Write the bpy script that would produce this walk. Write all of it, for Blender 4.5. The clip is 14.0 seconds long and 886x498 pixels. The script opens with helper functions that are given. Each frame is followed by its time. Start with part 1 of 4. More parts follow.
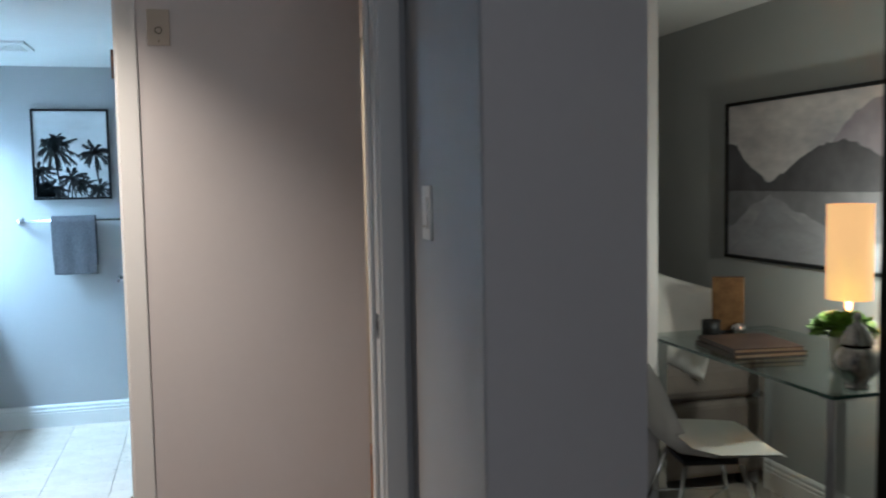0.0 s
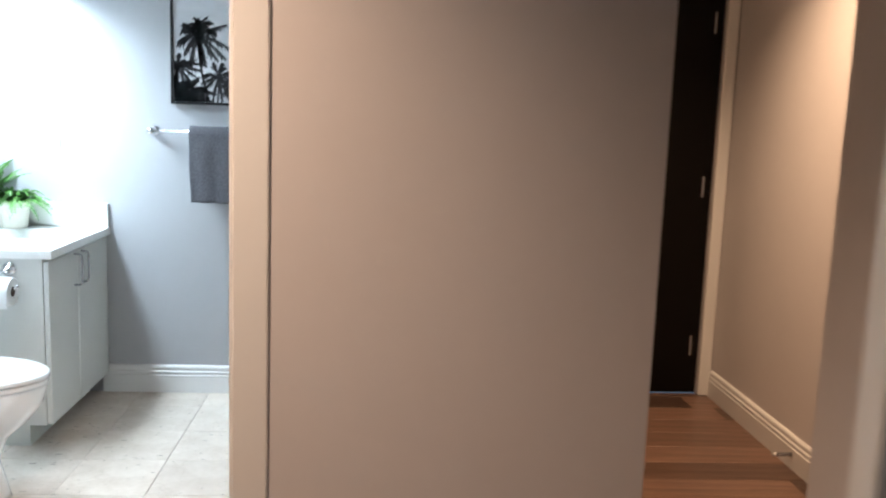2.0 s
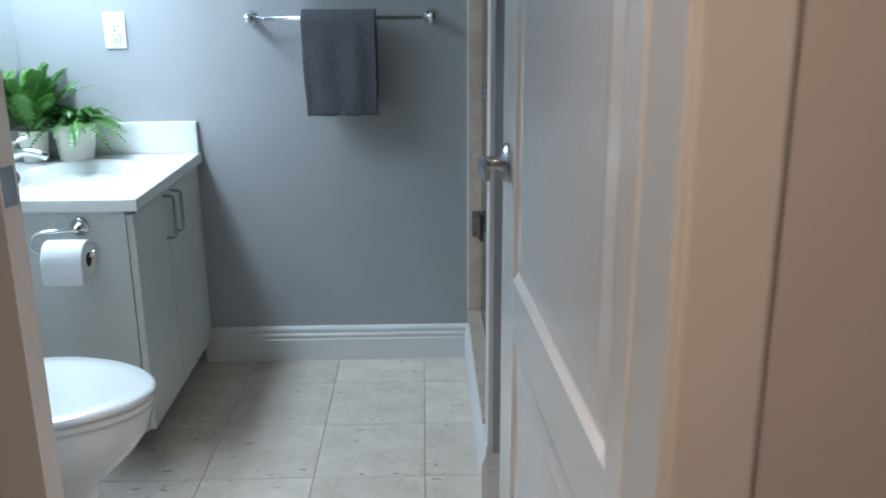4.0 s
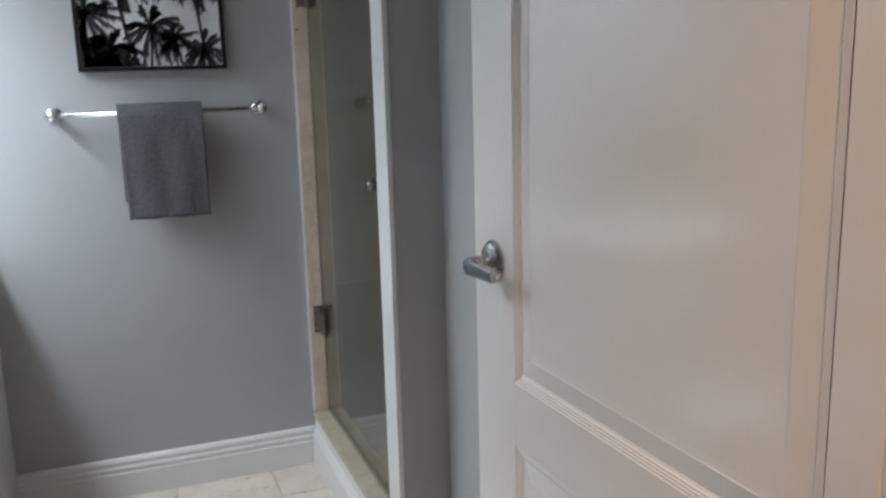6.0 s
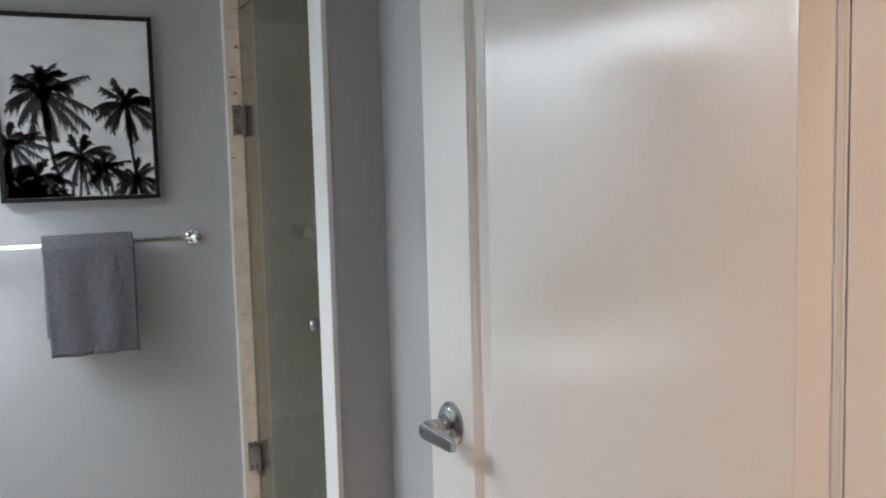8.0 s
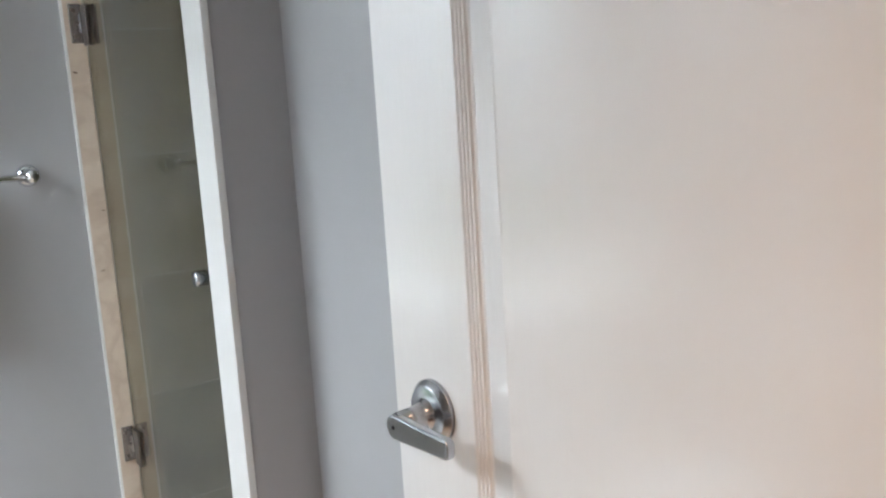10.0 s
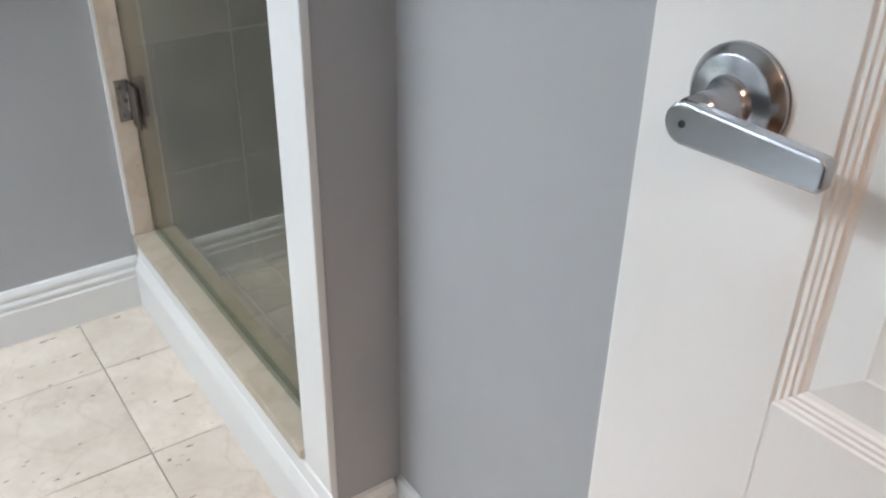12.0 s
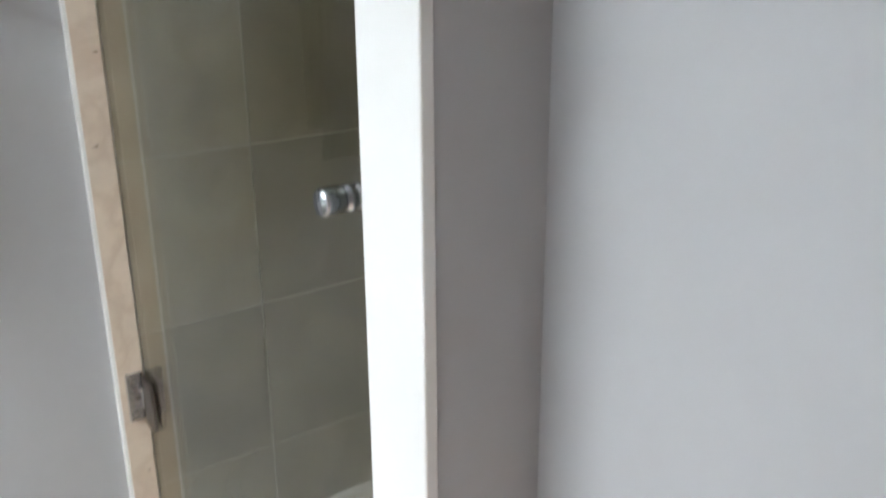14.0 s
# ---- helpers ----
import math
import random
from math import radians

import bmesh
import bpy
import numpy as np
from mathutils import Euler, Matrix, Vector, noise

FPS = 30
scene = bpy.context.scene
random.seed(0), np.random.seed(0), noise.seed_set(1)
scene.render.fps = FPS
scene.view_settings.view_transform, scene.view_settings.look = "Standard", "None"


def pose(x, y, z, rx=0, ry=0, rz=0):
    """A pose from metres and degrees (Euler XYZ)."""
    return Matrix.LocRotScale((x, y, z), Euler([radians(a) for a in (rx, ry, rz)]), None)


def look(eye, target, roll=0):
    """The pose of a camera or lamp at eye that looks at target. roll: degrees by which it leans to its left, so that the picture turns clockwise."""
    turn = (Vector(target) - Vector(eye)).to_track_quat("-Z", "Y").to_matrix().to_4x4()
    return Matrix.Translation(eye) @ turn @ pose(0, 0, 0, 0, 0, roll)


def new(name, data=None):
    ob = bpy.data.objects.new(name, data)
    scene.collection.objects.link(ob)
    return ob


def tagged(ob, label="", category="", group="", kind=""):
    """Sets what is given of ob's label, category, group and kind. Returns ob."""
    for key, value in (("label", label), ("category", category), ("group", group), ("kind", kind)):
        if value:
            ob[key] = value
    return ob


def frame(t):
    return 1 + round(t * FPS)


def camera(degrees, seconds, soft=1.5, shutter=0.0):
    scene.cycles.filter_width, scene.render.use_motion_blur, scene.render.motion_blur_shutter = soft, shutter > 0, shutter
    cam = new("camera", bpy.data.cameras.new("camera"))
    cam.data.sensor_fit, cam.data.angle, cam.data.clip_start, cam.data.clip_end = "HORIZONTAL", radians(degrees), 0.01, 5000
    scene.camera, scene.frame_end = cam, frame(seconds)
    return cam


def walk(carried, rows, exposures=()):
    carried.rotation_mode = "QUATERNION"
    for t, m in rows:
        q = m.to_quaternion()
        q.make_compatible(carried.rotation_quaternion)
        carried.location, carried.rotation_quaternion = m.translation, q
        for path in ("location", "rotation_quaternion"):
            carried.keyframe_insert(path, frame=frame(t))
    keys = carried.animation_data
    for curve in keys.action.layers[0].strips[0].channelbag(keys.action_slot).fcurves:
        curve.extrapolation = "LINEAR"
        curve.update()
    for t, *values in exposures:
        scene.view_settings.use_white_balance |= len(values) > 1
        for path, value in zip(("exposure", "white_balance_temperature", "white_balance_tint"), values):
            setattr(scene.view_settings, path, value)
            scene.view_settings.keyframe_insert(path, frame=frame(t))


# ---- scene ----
# ---- camera ----
cam = camera(53.5, 14.0, soft=2.0, shutter=0.4)
# seconds, place, yaw to the left, pitch, roll
PATH = [
    (0.0, 0.292, -5.454, 1.379, -15.30, -4.36, -1.00),
    (0.5, 0.340, -5.016, 1.345, -11.84, -4.65, -0.80),
    (1.0, 0.368, -4.692, 1.328, -8.70, -5.94, 1.50),
    (1.5, 0.368, -4.329, 1.341, -5.44, -7.36, 2.60),
    (2.0, 0.316, -4.001, 1.302, -4.03, -8.54, 2.10),
    (2.5, 0.278, -3.636, 1.289, 1.34, -11.36, 2.80),
    (2.7, 0.229, -3.533, 1.292, 2.99, -12.27, 2.30),
    (4.8, -0.335, -2.754, 1.262, -5.94, -17.11, -0.80),
    (5.0, -0.370, -2.736, 1.262, -7.53, -16.88, -0.10),
    (5.5, -0.441, -2.744, 1.289, -12.60, -15.30, -0.70),
    (6.0, -0.558, -2.777, 1.304, -20.51, -11.69, -1.50),
    (6.5, -0.604, -2.781, 1.348, -23.09, -8.48, -1.80),
    (7.0, -0.598, -2.782, 1.389, -23.57, -6.92, -1.20),
    (7.5, -0.584, -2.747, 1.383, -24.17, -5.34, -1.70),
    (8.0, -0.561, -2.690, 1.383, -25.29, -5.31, -1.50),
    (8.5, -0.515, -2.603, 1.376, -26.91, -5.65, -0.50),
    (8.7, -0.508, -2.568, 1.365, -28.27, -6.14, -0.50),
    (11.0, -0.434, -1.980, 1.240, -35.60, -16.92, -2.60),
    (11.5, -0.453, -1.882, 1.196, -35.91, -25.00, -0.50),
    (12.0, -0.423, -1.830, 1.181, -35.22, -30.47, 1.10),
    (12.5, -0.377, -1.773, 1.165, -32.88, -32.45, 2.00),
    (13.0, -0.369, -1.678, 1.181, -31.66, -31.09, 0.60),
    (13.5, -0.378, -1.567, 1.212, -33.65, -25.06, -0.50),
    (14.0, -0.355, -1.448, 1.248, -36.46, -18.99, -0.40),
]


def row(t, x, y, z, yaw, pitch, roll):
    a, b = radians(yaw), radians(pitch)
    way = Vector((-math.sin(a) * math.cos(b), math.cos(a) * math.cos(b), math.sin(b)))
    return t, look((x, y, z), Vector((x, y, z)) + way, roll)


walk(cam, [row(*r) for r in PATH],
     exposures=[(0.0, 0.6, 4600, -4), (0.5, 0.58, 4750, -2), (1.0, 0.47, 4900, 1), (1.5, 0.42, 5300, 4), (2.0, 0.45, 5800, 7), (2.5, -0.03, 5150, 2), (2.7, -0.12, 5150, 2),
                (4.8, -0.85, 5900, 8), (5.5, -0.8, 6200, 10), (6.5, -0.22, 6500, 13), (7.5, -0.1, 6600, 13), (8.0, -0.1, 6600, 13), (8.5, 0.22, 6600, 13), (8.7, 0.25, 6600, 13), (11.0, 0.28, 6500, 14), (12.5, -0.06, 6500, 14), (13.0, -0.08, 6500, 14), (13.5, -0.02, 6600, 14), (14.0, 0.47, 6700, 14)])

# ---- world and lights ----
world = bpy.data.worlds.new("world")
scene.world = world
world.use_nodes = True
world.node_tree.nodes["Background"].inputs[0].default_value = (0.55, 0.65, 0.8, 1)
world.node_tree.nodes["Background"].inputs[1].default_value = 0.1


def area_lamp(name, m, sx, sy, watts, colour):
    d = bpy.data.lights.new(name, "AREA")
    d.shape, d.size, d.size_y, d.energy, d.color = "RECTANGLE", sx, sy, watts, colour
    ob = new(name, d)
    ob.matrix_world = m
    return ob


def point_lamp(name, at, radius, watts, colour):
    d = bpy.data.lights.new(name, "POINT")
    d.shadow_soft_size, d.energy, d.color = radius, watts, colour
    ob = new(name, d)
    ob.location = at
    return ob


COOL, WARM, AMBER, SIDE_FILL = (0.84, 0.94, 1.0), (1.0, 0.645, 0.41), (1.0, 0.60, 0.33), (1.0, 0.94, 0.82)
# tubes behind the valance over the vanity
area_lamp("vanity_tube_light", pose(-1.315, -0.53, 1.90), 0.24, 0.95, 37, COOL)
# recessed lamps in the hall ceiling
for hx, hy, hw, hue in ((1.5, -1.05, 150, AMBER), (-0.33, -2.85, 165, WARM)):
    d = bpy.data.lights.new("hall_downlight", "SPOT")
    d.spot_size, d.spot_blend, d.shadow_soft_size, d.energy, d.color = radians(112), 1.0, 0.05, hw, hue
    new("hall_downlight", d).location = (hx, hy, 2.38)
# fill lamps added in unseen, made-up window openings of the rooms beside
area_lamp("bedroom_daylight", pose(0.5, -7.55, 1.45, 90, 0, 0), 1.7, 1.3, 8.0, (1.0, 0.78, 0.64))
# added to lift the bathroom's east wall and corner through the side doorway
area_lamp("side_room_daylight", pose(-3.95, -1.7, 1.45, 0, -90, 0), 1.3, 1.3, 5, SIDE_FILL)
point_lamp("table_lamp_bulb", (2.415, -2.943, 1.11), 0.03, 8, (1.0, 0.78, 0.52))


# ---- materials ----
def material(name, base, rough=0.5, metal=0.0, var=0.08, scale=6.0, fine=90.0, bump=0.1, bump_scale=200.0, stretch=(1, 1, 1), coat=0.0, spec=0.5, tone=None, rvar=0.07):
    m = bpy.data.materials.new(name)
    m.use_nodes = True
    n, l = m.node_tree.nodes, m.node_tree.links
    b = n["Principled BSDF"]
    b.inputs["Metallic"].default_value = metal
    b.inputs["Coat Weight"].default_value = coat
    b.inputs["Specular IOR Level"].default_value = spec
    tc, mp = n.new("ShaderNodeTexCoord"), n.new("ShaderNodeMapping")
    mp.inputs["Scale"].default_value = stretch
    l.new(tc.outputs["Object"], mp.inputs["Vector"])
    big, small, bmpn = n.new("ShaderNodeTexNoise"), n.new("ShaderNodeTexNoise"), n.new("ShaderNodeTexNoise")
    for node, s, d in ((big, scale, 4), (small, fine, 3), (bmpn, bump_scale, 4)):
        node.inputs["Scale"].default_value, node.inputs["Detail"].default_value = s, d
        l.new(mp.outputs["Vector"], node.inputs["Vector"])
    add = n.new("ShaderNodeMath")
    add.operation = "MULTIPLY_ADD"
    l.new(small.outputs["Fac"], add.inputs[0])
    add.inputs[1].default_value = 0.4
    l.new(big.outputs["Fac"], add.inputs[2])
    ramp = n.new("ShaderNodeMapRange")
    ramp.inputs["From Min"].default_value, ramp.inputs["From Max"].default_value = 0.35, 1.0
    l.new(add.outputs[0], ramp.inputs["Value"])
    mix = n.new("ShaderNodeMix")
    mix.data_type = "RGBA"
    other = tone or tuple(c * (1 - var * 2) for c in base)
    mix.inputs["A"].default_value, mix.inputs["B"].default_value = (*base, 1), (*other, 1)
    l.new(ramp.outputs[0], mix.inputs["Factor"])
    l.new(mix.outputs["Result"], b.inputs["Base Color"])
    rr = n.new("ShaderNodeMapRange")
    rr.inputs["To Min"].default_value, rr.inputs["To Max"].default_value = max(rough - rvar, 0.02), min(rough + rvar, 1)
    l.new(big.outputs["Fac"], rr.inputs["Value"])
    l.new(rr.outputs[0], b.inputs["Roughness"])
    bp = n.new("ShaderNodeBump")
    bp.inputs["Strength"].default_value, bp.inputs["Distance"].default_value = bump, 0.002
    l.new(bmpn.outputs["Fac"], bp.inputs["Height"])
    l.new(bp.outputs["Normal"], b.inputs["Normal"])
    m["mix"] = mix.name
    return m


def vary(m, amount=0.25, hue=None):
    """Each object takes its own shade of the material."""
    n, l = m.node_tree.nodes, m.node_tree.links
    b = n["Principled BSDF"]
    src = b.inputs["Base Color"].links[0].from_socket
    info, mr, mul = n.new("ShaderNodeObjectInfo"), n.new("ShaderNodeMapRange"), n.new("ShaderNodeMix")
    mr.inputs["To Min"].default_value, mr.inputs["To Max"].default_value = 1 - amount, 1 + amount * 0.5
    l.new(info.outputs["Random"], mr.inputs["Value"])
    mul.data_type, mul.blend_type = "RGBA", "MULTIPLY"
    mul.inputs["Factor"].default_value = 1
    l.new(src, mul.inputs["A"])
    l.new(mr.outputs[0], mul.inputs["B"])
    l.new(mul.outputs["Result"], b.inputs["Base Color"])
    return m


def veins(m, colour, scale=5.0, low=0.47, high=0.53, pits=True, soft=0.06, depth=0.35):
    """Darker veins and small pits, as in travertine."""
    n, l = m.node_tree.nodes, m.node_tree.links
    b = n["Principled BSDF"]
    src = b.inputs["Base Color"].links[0].from_socket
    geo, info, off = n.new("ShaderNodeNewGeometry"), n.new("ShaderNodeObjectInfo"), n.new("ShaderNodeVectorMath")
    off.operation = "MULTIPLY_ADD"
    l.new(info.outputs["Random"], off.inputs[0])
    off.inputs[1].default_value = (7, 5, 3)
    l.new(geo.outputs["Position"], off.inputs[2])
    tex = n.new("ShaderNodeTexNoise")
    tex.inputs["Scale"].default_value, tex.inputs["Detail"].default_value, tex.inputs["Distortion"].default_value = scale, 8, 0.6
    l.new(off.outputs[0], tex.inputs["Vector"])
    ramp = n.new("ShaderNodeValToRGB")
    e = ramp.color_ramp.elements
    e[0].position, e[0].color = low - soft, (0, 0, 0, 1)
    e[1].position, e[1].color = high + soft, (0, 0, 0, 1)
    mid = e.new((low + high) / 2)
    mid.color = (depth, depth, depth, 1)
    l.new(tex.outputs["Fac"], ramp.inputs["Fac"])
    mix = n.new("ShaderNodeMix")
    mix.data_type = "RGBA"
    mix.inputs["B"].default_value = (*colour, 1)
    l.new(ramp.outputs["Color"], mix.inputs["Factor"])
    l.new(src, mix.inputs["A"])
    out = mix.outputs["Result"]
    if pits:
        pt = n.new("ShaderNodeTexNoise")
        pt.inputs["Scale"].default_value, pt.inputs["Detail"].default_value = 46, 2
        st = n.new("ShaderNodeMapping")
        st.inputs["Scale"].default_value = (0.55, 1.7, 1)
        l.new(off.outputs[0], st.inputs["Vector"])
        l.new(st.outputs["Vector"], pt.inputs["Vector"])
        pr = n.new("ShaderNodeMapRange")
        pr.inputs["From Min"].default_value, pr.inputs["From Max"].default_value = 0.697, 0.727
        l.new(pt.outputs["Fac"], pr.inputs["Value"])
        pm = n.new("ShaderNodeMix")
        pm.data_type = "RGBA"
        pm.inputs["B"].default_value = (colour[0] * 0.45, colour[1] * 0.42, colour[2] * 0.4, 1)
        l.new(pr.outputs[0], pm.inputs["Factor"])
        l.new(out, pm.inputs["A"])
        out = pm.outputs["Result"]
    l.new(out, b.inputs["Base Color"])
    return m


def glass(name, colour, rough=0.0):
    m = bpy.data.materials.new(name)
    m.use_nodes = True
    n, l = m.node_tree.nodes, m.node_tree.links
    n.remove(n["Principled BSDF"])
    tr, gl, lw, mx = n.new("ShaderNodeBsdfTransparent"), n.new("ShaderNodeBsdfGlossy"), n.new("ShaderNodeLayerWeight"), n.new("ShaderNodeMixShader")
    tr.inputs["Color"].default_value = (*colour, 1)
    gl.inputs["Roughness"].default_value = rough
    power, lift = n.new("ShaderNodeMath"), n.new("ShaderNodeMath")
    power.operation, power.inputs[1].default_value = "POWER", 4.0
    lift.operation, lift.inputs[1].default_value, lift.inputs[2].default_value = "MULTIPLY_ADD", 0.9, 0.035
    l.new(lw.outputs["Facing"], power.inputs[0])
    l.new(power.outputs[0], lift.inputs[0])
    l.new(lift.outputs[0], mx.inputs[0])
    l.new(tr.outputs[0], mx.inputs[1])
    l.new(gl.outputs[0], mx.inputs[2])
    l.new(mx.outputs[0], n["Material Output"].inputs["Surface"])
    return m


def glow(name, colour, strength):
    m = bpy.data.materials.new(name)
    m.use_nodes = True
    b = m.node_tree.nodes["Principled BSDF"]
    b.inputs["Base Color"].default_value = (*colour, 1)
    b.inputs["Emission Color"].default_value = (*colour, 1)
    b.inputs["Emission Strength"].default_value = strength
    return m


GREY_PAINT = material("grey_wall_paint", (0.405, 0.410, 0.422), 0.55, var=0.03, scale=2.5, fine=25, bump=0.08, bump_scale=160)
HALL_PAINT = material("hall_wall_paint", (0.61, 0.582, 0.578), 0.6, var=0.03, scale=2.5, fine=25, bump=0.08, bump_scale=160)
DEN_PAINT = material("den_wall_paint", (0.42, 0.43, 0.42), 0.6, var=0.03, scale=2.5, fine=25, bump=0.08, bump_scale=160)
CEILING_PAINT = material("ceiling_paint", (0.78, 0.78, 0.77), 0.8, var=0.02, bump=0.1, bump_scale=120)
TRIM_PAINT = material("white_trim_paint", (0.72, 0.72, 0.71), 0.32, var=0.02, rvar=0.03, scale=4, bump=0.02, bump_scale=200)
DOOR_PAINT = material("white_door_paint", (0.80, 0.79, 0.775), 0.13, var=0.006, rvar=0.02, scale=4, bump=0.26, bump_scale=110, stretch=(1, 1, 0.22), spec=0.65)
TRAVERTINE = veins(material("travertine", (0.74, 0.67, 0.59), 0.33, var=0.06, scale=9, fine=45, bump=0.12, bump_scale=70, tone=(0.55, 0.47, 0.39)), (0.42, 0.33, 0.25), scale=4.5, low=0.497, high=0.503, soft=0.012, depth=0.24)
vary(TRAVERTINE, 0.08)
SHOWER_STONE = veins(material("shower_stone", (0.54, 0.48, 0.40), 0.35, var=0.1, scale=6, fine=34, bump=0.1, bump_scale=60, tone=(0.38, 0.33, 0.27)), (0.30, 0.25, 0.18), pits=False)
vary(SHOWER_STONE, 0.24)
JAMB_STONE = veins(material("cream_stone", (0.72, 0.60, 0.49), 0.4, var=0.08, scale=9, fine=50, bump=0.2, bump_scale=80, tone=(0.60, 0.50, 0.41)), (0.46, 0.33, 0.24), scale=9)
CURB_STONE = veins(material("tan_stone", (0.50, 0.43, 0.34), 0.4, var=0.08, scale=9, fine=50, bump=0.15, bump_scale=80, tone=(0.42, 0.36, 0.28)), (0.30, 0.24, 0.17), scale=8, pits=False)
GROUT = material("grout", (0.36, 0.32, 0.27), 0.9, var=0.1, bump=0.3)
PALE_GROUT = material("pale_grout", (0.62, 0.60, 0.54), 0.9, var=0.08, bump=0.3)
PLANK = material("oak_plank", (0.21, 0.125, 0.085), 0.36, var=0.2, scale=3.5, fine=28, bump=0.25, bump_scale=60, stretch=(0.6, 9, 9), tone=(0.06, 0.034, 0.024))
vary(PLANK, 0.6)
CARPET = material("beige_carpet", (0.40, 0.36, 0.31), 0.95, var=0.12, scale=12, fine=200, bump=0.8, bump_scale=400)
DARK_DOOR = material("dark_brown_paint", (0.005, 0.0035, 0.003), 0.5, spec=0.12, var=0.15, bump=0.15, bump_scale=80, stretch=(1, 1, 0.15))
CHROME = material("chrome", (0.78, 0.79, 0.80), 0.08, 1.0, var=0.03, bump=0.02)
SATIN = material("satin_chrome", (0.46, 0.475, 0.505), 0.22, 1.0, var=0.05, bump=0.05, bump_scale=300)
DARK_STEEL = material("dark_steel", (0.20, 0.19, 0.185), 0.3, 1.0, var=0.1, bump=0.05)
BRONZE = material("aged_bronze", (0.22, 0.13, 0.08), 0.4, 1.0, var=0.15, bump=0.1)
PORCELAIN = material("white_porcelain", (0.83, 0.84, 0.84), 0.07, var=0.015, bump=0.0, coat=0.3)
COUNTER = material("white_cultured_marble", (0.83, 0.83, 0.80), 0.16, var=0.03, scale=5, bump=0.0)
CABINET = material("white_cabinet_laminate", (0.66, 0.665, 0.63), 0.4, var=0.03, scale=3, bump=0.05)
PLASTIC = material("white_plastic", (0.78, 0.78, 0.76), 0.35, var=0.02, bump=0.02)
BEIGE_PLASTIC = material("beige_plastic", (0.46, 0.41, 0.34), 0.4, var=0.04, bump=0.03)
BLACK = material("black_lacquer", (0.010, 0.010, 0.011), 0.5, spec=0.25, var=0.1, bump=0.05)
INK = material("black_print", (0.014, 0.015, 0.017), 0.55, var=0.1, scale=40, tone=(0.05, 0.052, 0.056))
CANVAS = material("printed_sky_canvas", (0.42, 0.43, 0.45), 0.7, var=0.1, scale=4.0, fine=9, bump=0.15, bump_scale=700, tone=(0.70, 0.71, 0.73), stretch=(0.7, 1, 1.5))
TOWEL = material("grey_terry", (0.135, 0.133, 0.15), 0.95, var=0.25, scale=120, fine=260, bump=1.0, bump_scale=260, tone=(0.07, 0.069, 0.08))
PAPER = material("white_paper", (0.82, 0.82, 0.81), 0.9, var=0.02, bump=0.2)
CARD = material("brown_card", (0.10, 0.075, 0.06), 0.9)
LEAF = material("fern_leaf", (0.12, 0.29, 0.045), 0.42, var=0.25, scale=14, bump=0.2, tone=(0.05, 0.15, 0.025))
vary(LEAF, 0.3)
LIME = vary(material("bright_leaf", (0.34, 0.50, 0.07), 0.45, var=0.2, scale=20, bump=0.2, tone=(0.18, 0.33, 0.04)), 0.3)
POT = material("cream_ceramic", (0.70, 0.68, 0.60), 0.4, var=0.05, bump=0.05)
SOIL = material("soil", (0.05, 0.035, 0.025), 0.95, var=0.3, bump=1.0)
RUBBER = material("black_rubber", (0.02, 0.02, 0.02), 0.7)
FABRIC = material("white_linen", (0.70, 0.68, 0.65), 0.9, var=0.06, scale=9, bump=0.5, bump_scale=300)
SOFA = material("grey_brown_fabric", (0.21, 0.18, 0.155), 0.95, var=0.15, scale=9, bump=0.6, bump_scale=300)
SHELL = material("white_shell_plastic", (0.66, 0.65, 0.62), 0.35, var=0.02, bump=0.02)
GOLD = material("mottled_gold", (0.26, 0.15, 0.06), 0.35, 0.7, var=0.4, scale=25, bump=0.4, bump_scale=60, tone=(0.10, 0.05, 0.02))
SILVER = material("mercury_silver", (0.60, 0.58, 0.55), 0.16, 1.0, var=0.25, scale=30, bump=0.25, bump_scale=50)
BOOK_COVER = material("dark_book_cover", (0.045, 0.03, 0.025), 0.4, var=0.2)
BOOK_PAGES = material("book_pages", (0.55, 0.45, 0.32), 0.9, var=0.1, stretch=(1, 1, 30))
CLEAR = glass("green_tinted_glass", (0.84, 0.85, 0.79))
TOP_GLASS = glass("desk_glass", (0.80, 0.86, 0.84))
GLASS_EDGE = material("glass_edge", (0.02, 0.06, 0.05), 0.15, var=0.1, bump=0.0, coat=0.5)
MIRROR = material("mirror_silver", (0.9, 0.92, 0.91), 0.01, 1.0, var=0.0, bump=0.0)
TUBE = glow("tube_diffuser", (0.82, 0.93, 1.0), 5.0)
BULB = glow("warm_diffuser", (1.0, 0.72, 0.42), 8.0)
SHADE = glow("lamp_shade_fabric", (1.0, 0.47, 0.15), 0.62)


# ---- building helpers ----
def mesh_of(bm, name, mats, smooth=False):
    bmesh.ops.recalc_face_normals(bm, faces=bm.faces)
    me = bpy.data.meshes.new(name)
    bm.to_mesh(me)
    bm.free()
    for m in (mats if isinstance(mats, (list, tuple)) else [mats]):
        me.materials.append(m)
    if smooth:
        for p in me.polygons:
            p.use_smooth = True
    return me


def part(name, bm, mats, parent=None, label="", smooth=False, at=None):
    ob = new(name, mesh_of(bm, name, mats, smooth))
    ob.parent = parent
    if at is not None:
        ob.matrix_basis = at
    return tagged(ob, label) if label else ob


def thing(name, label, category, m=None, group=""):
    e = new(name)
    e.empty_display_size = 0.05
    e.matrix_basis = m or Matrix()
    return tagged(e, label, category, group)


def structure(name, bm, mats, label="", smooth=False):
    return tagged(part(name, bm, mats, None, label, smooth), kind="structure")


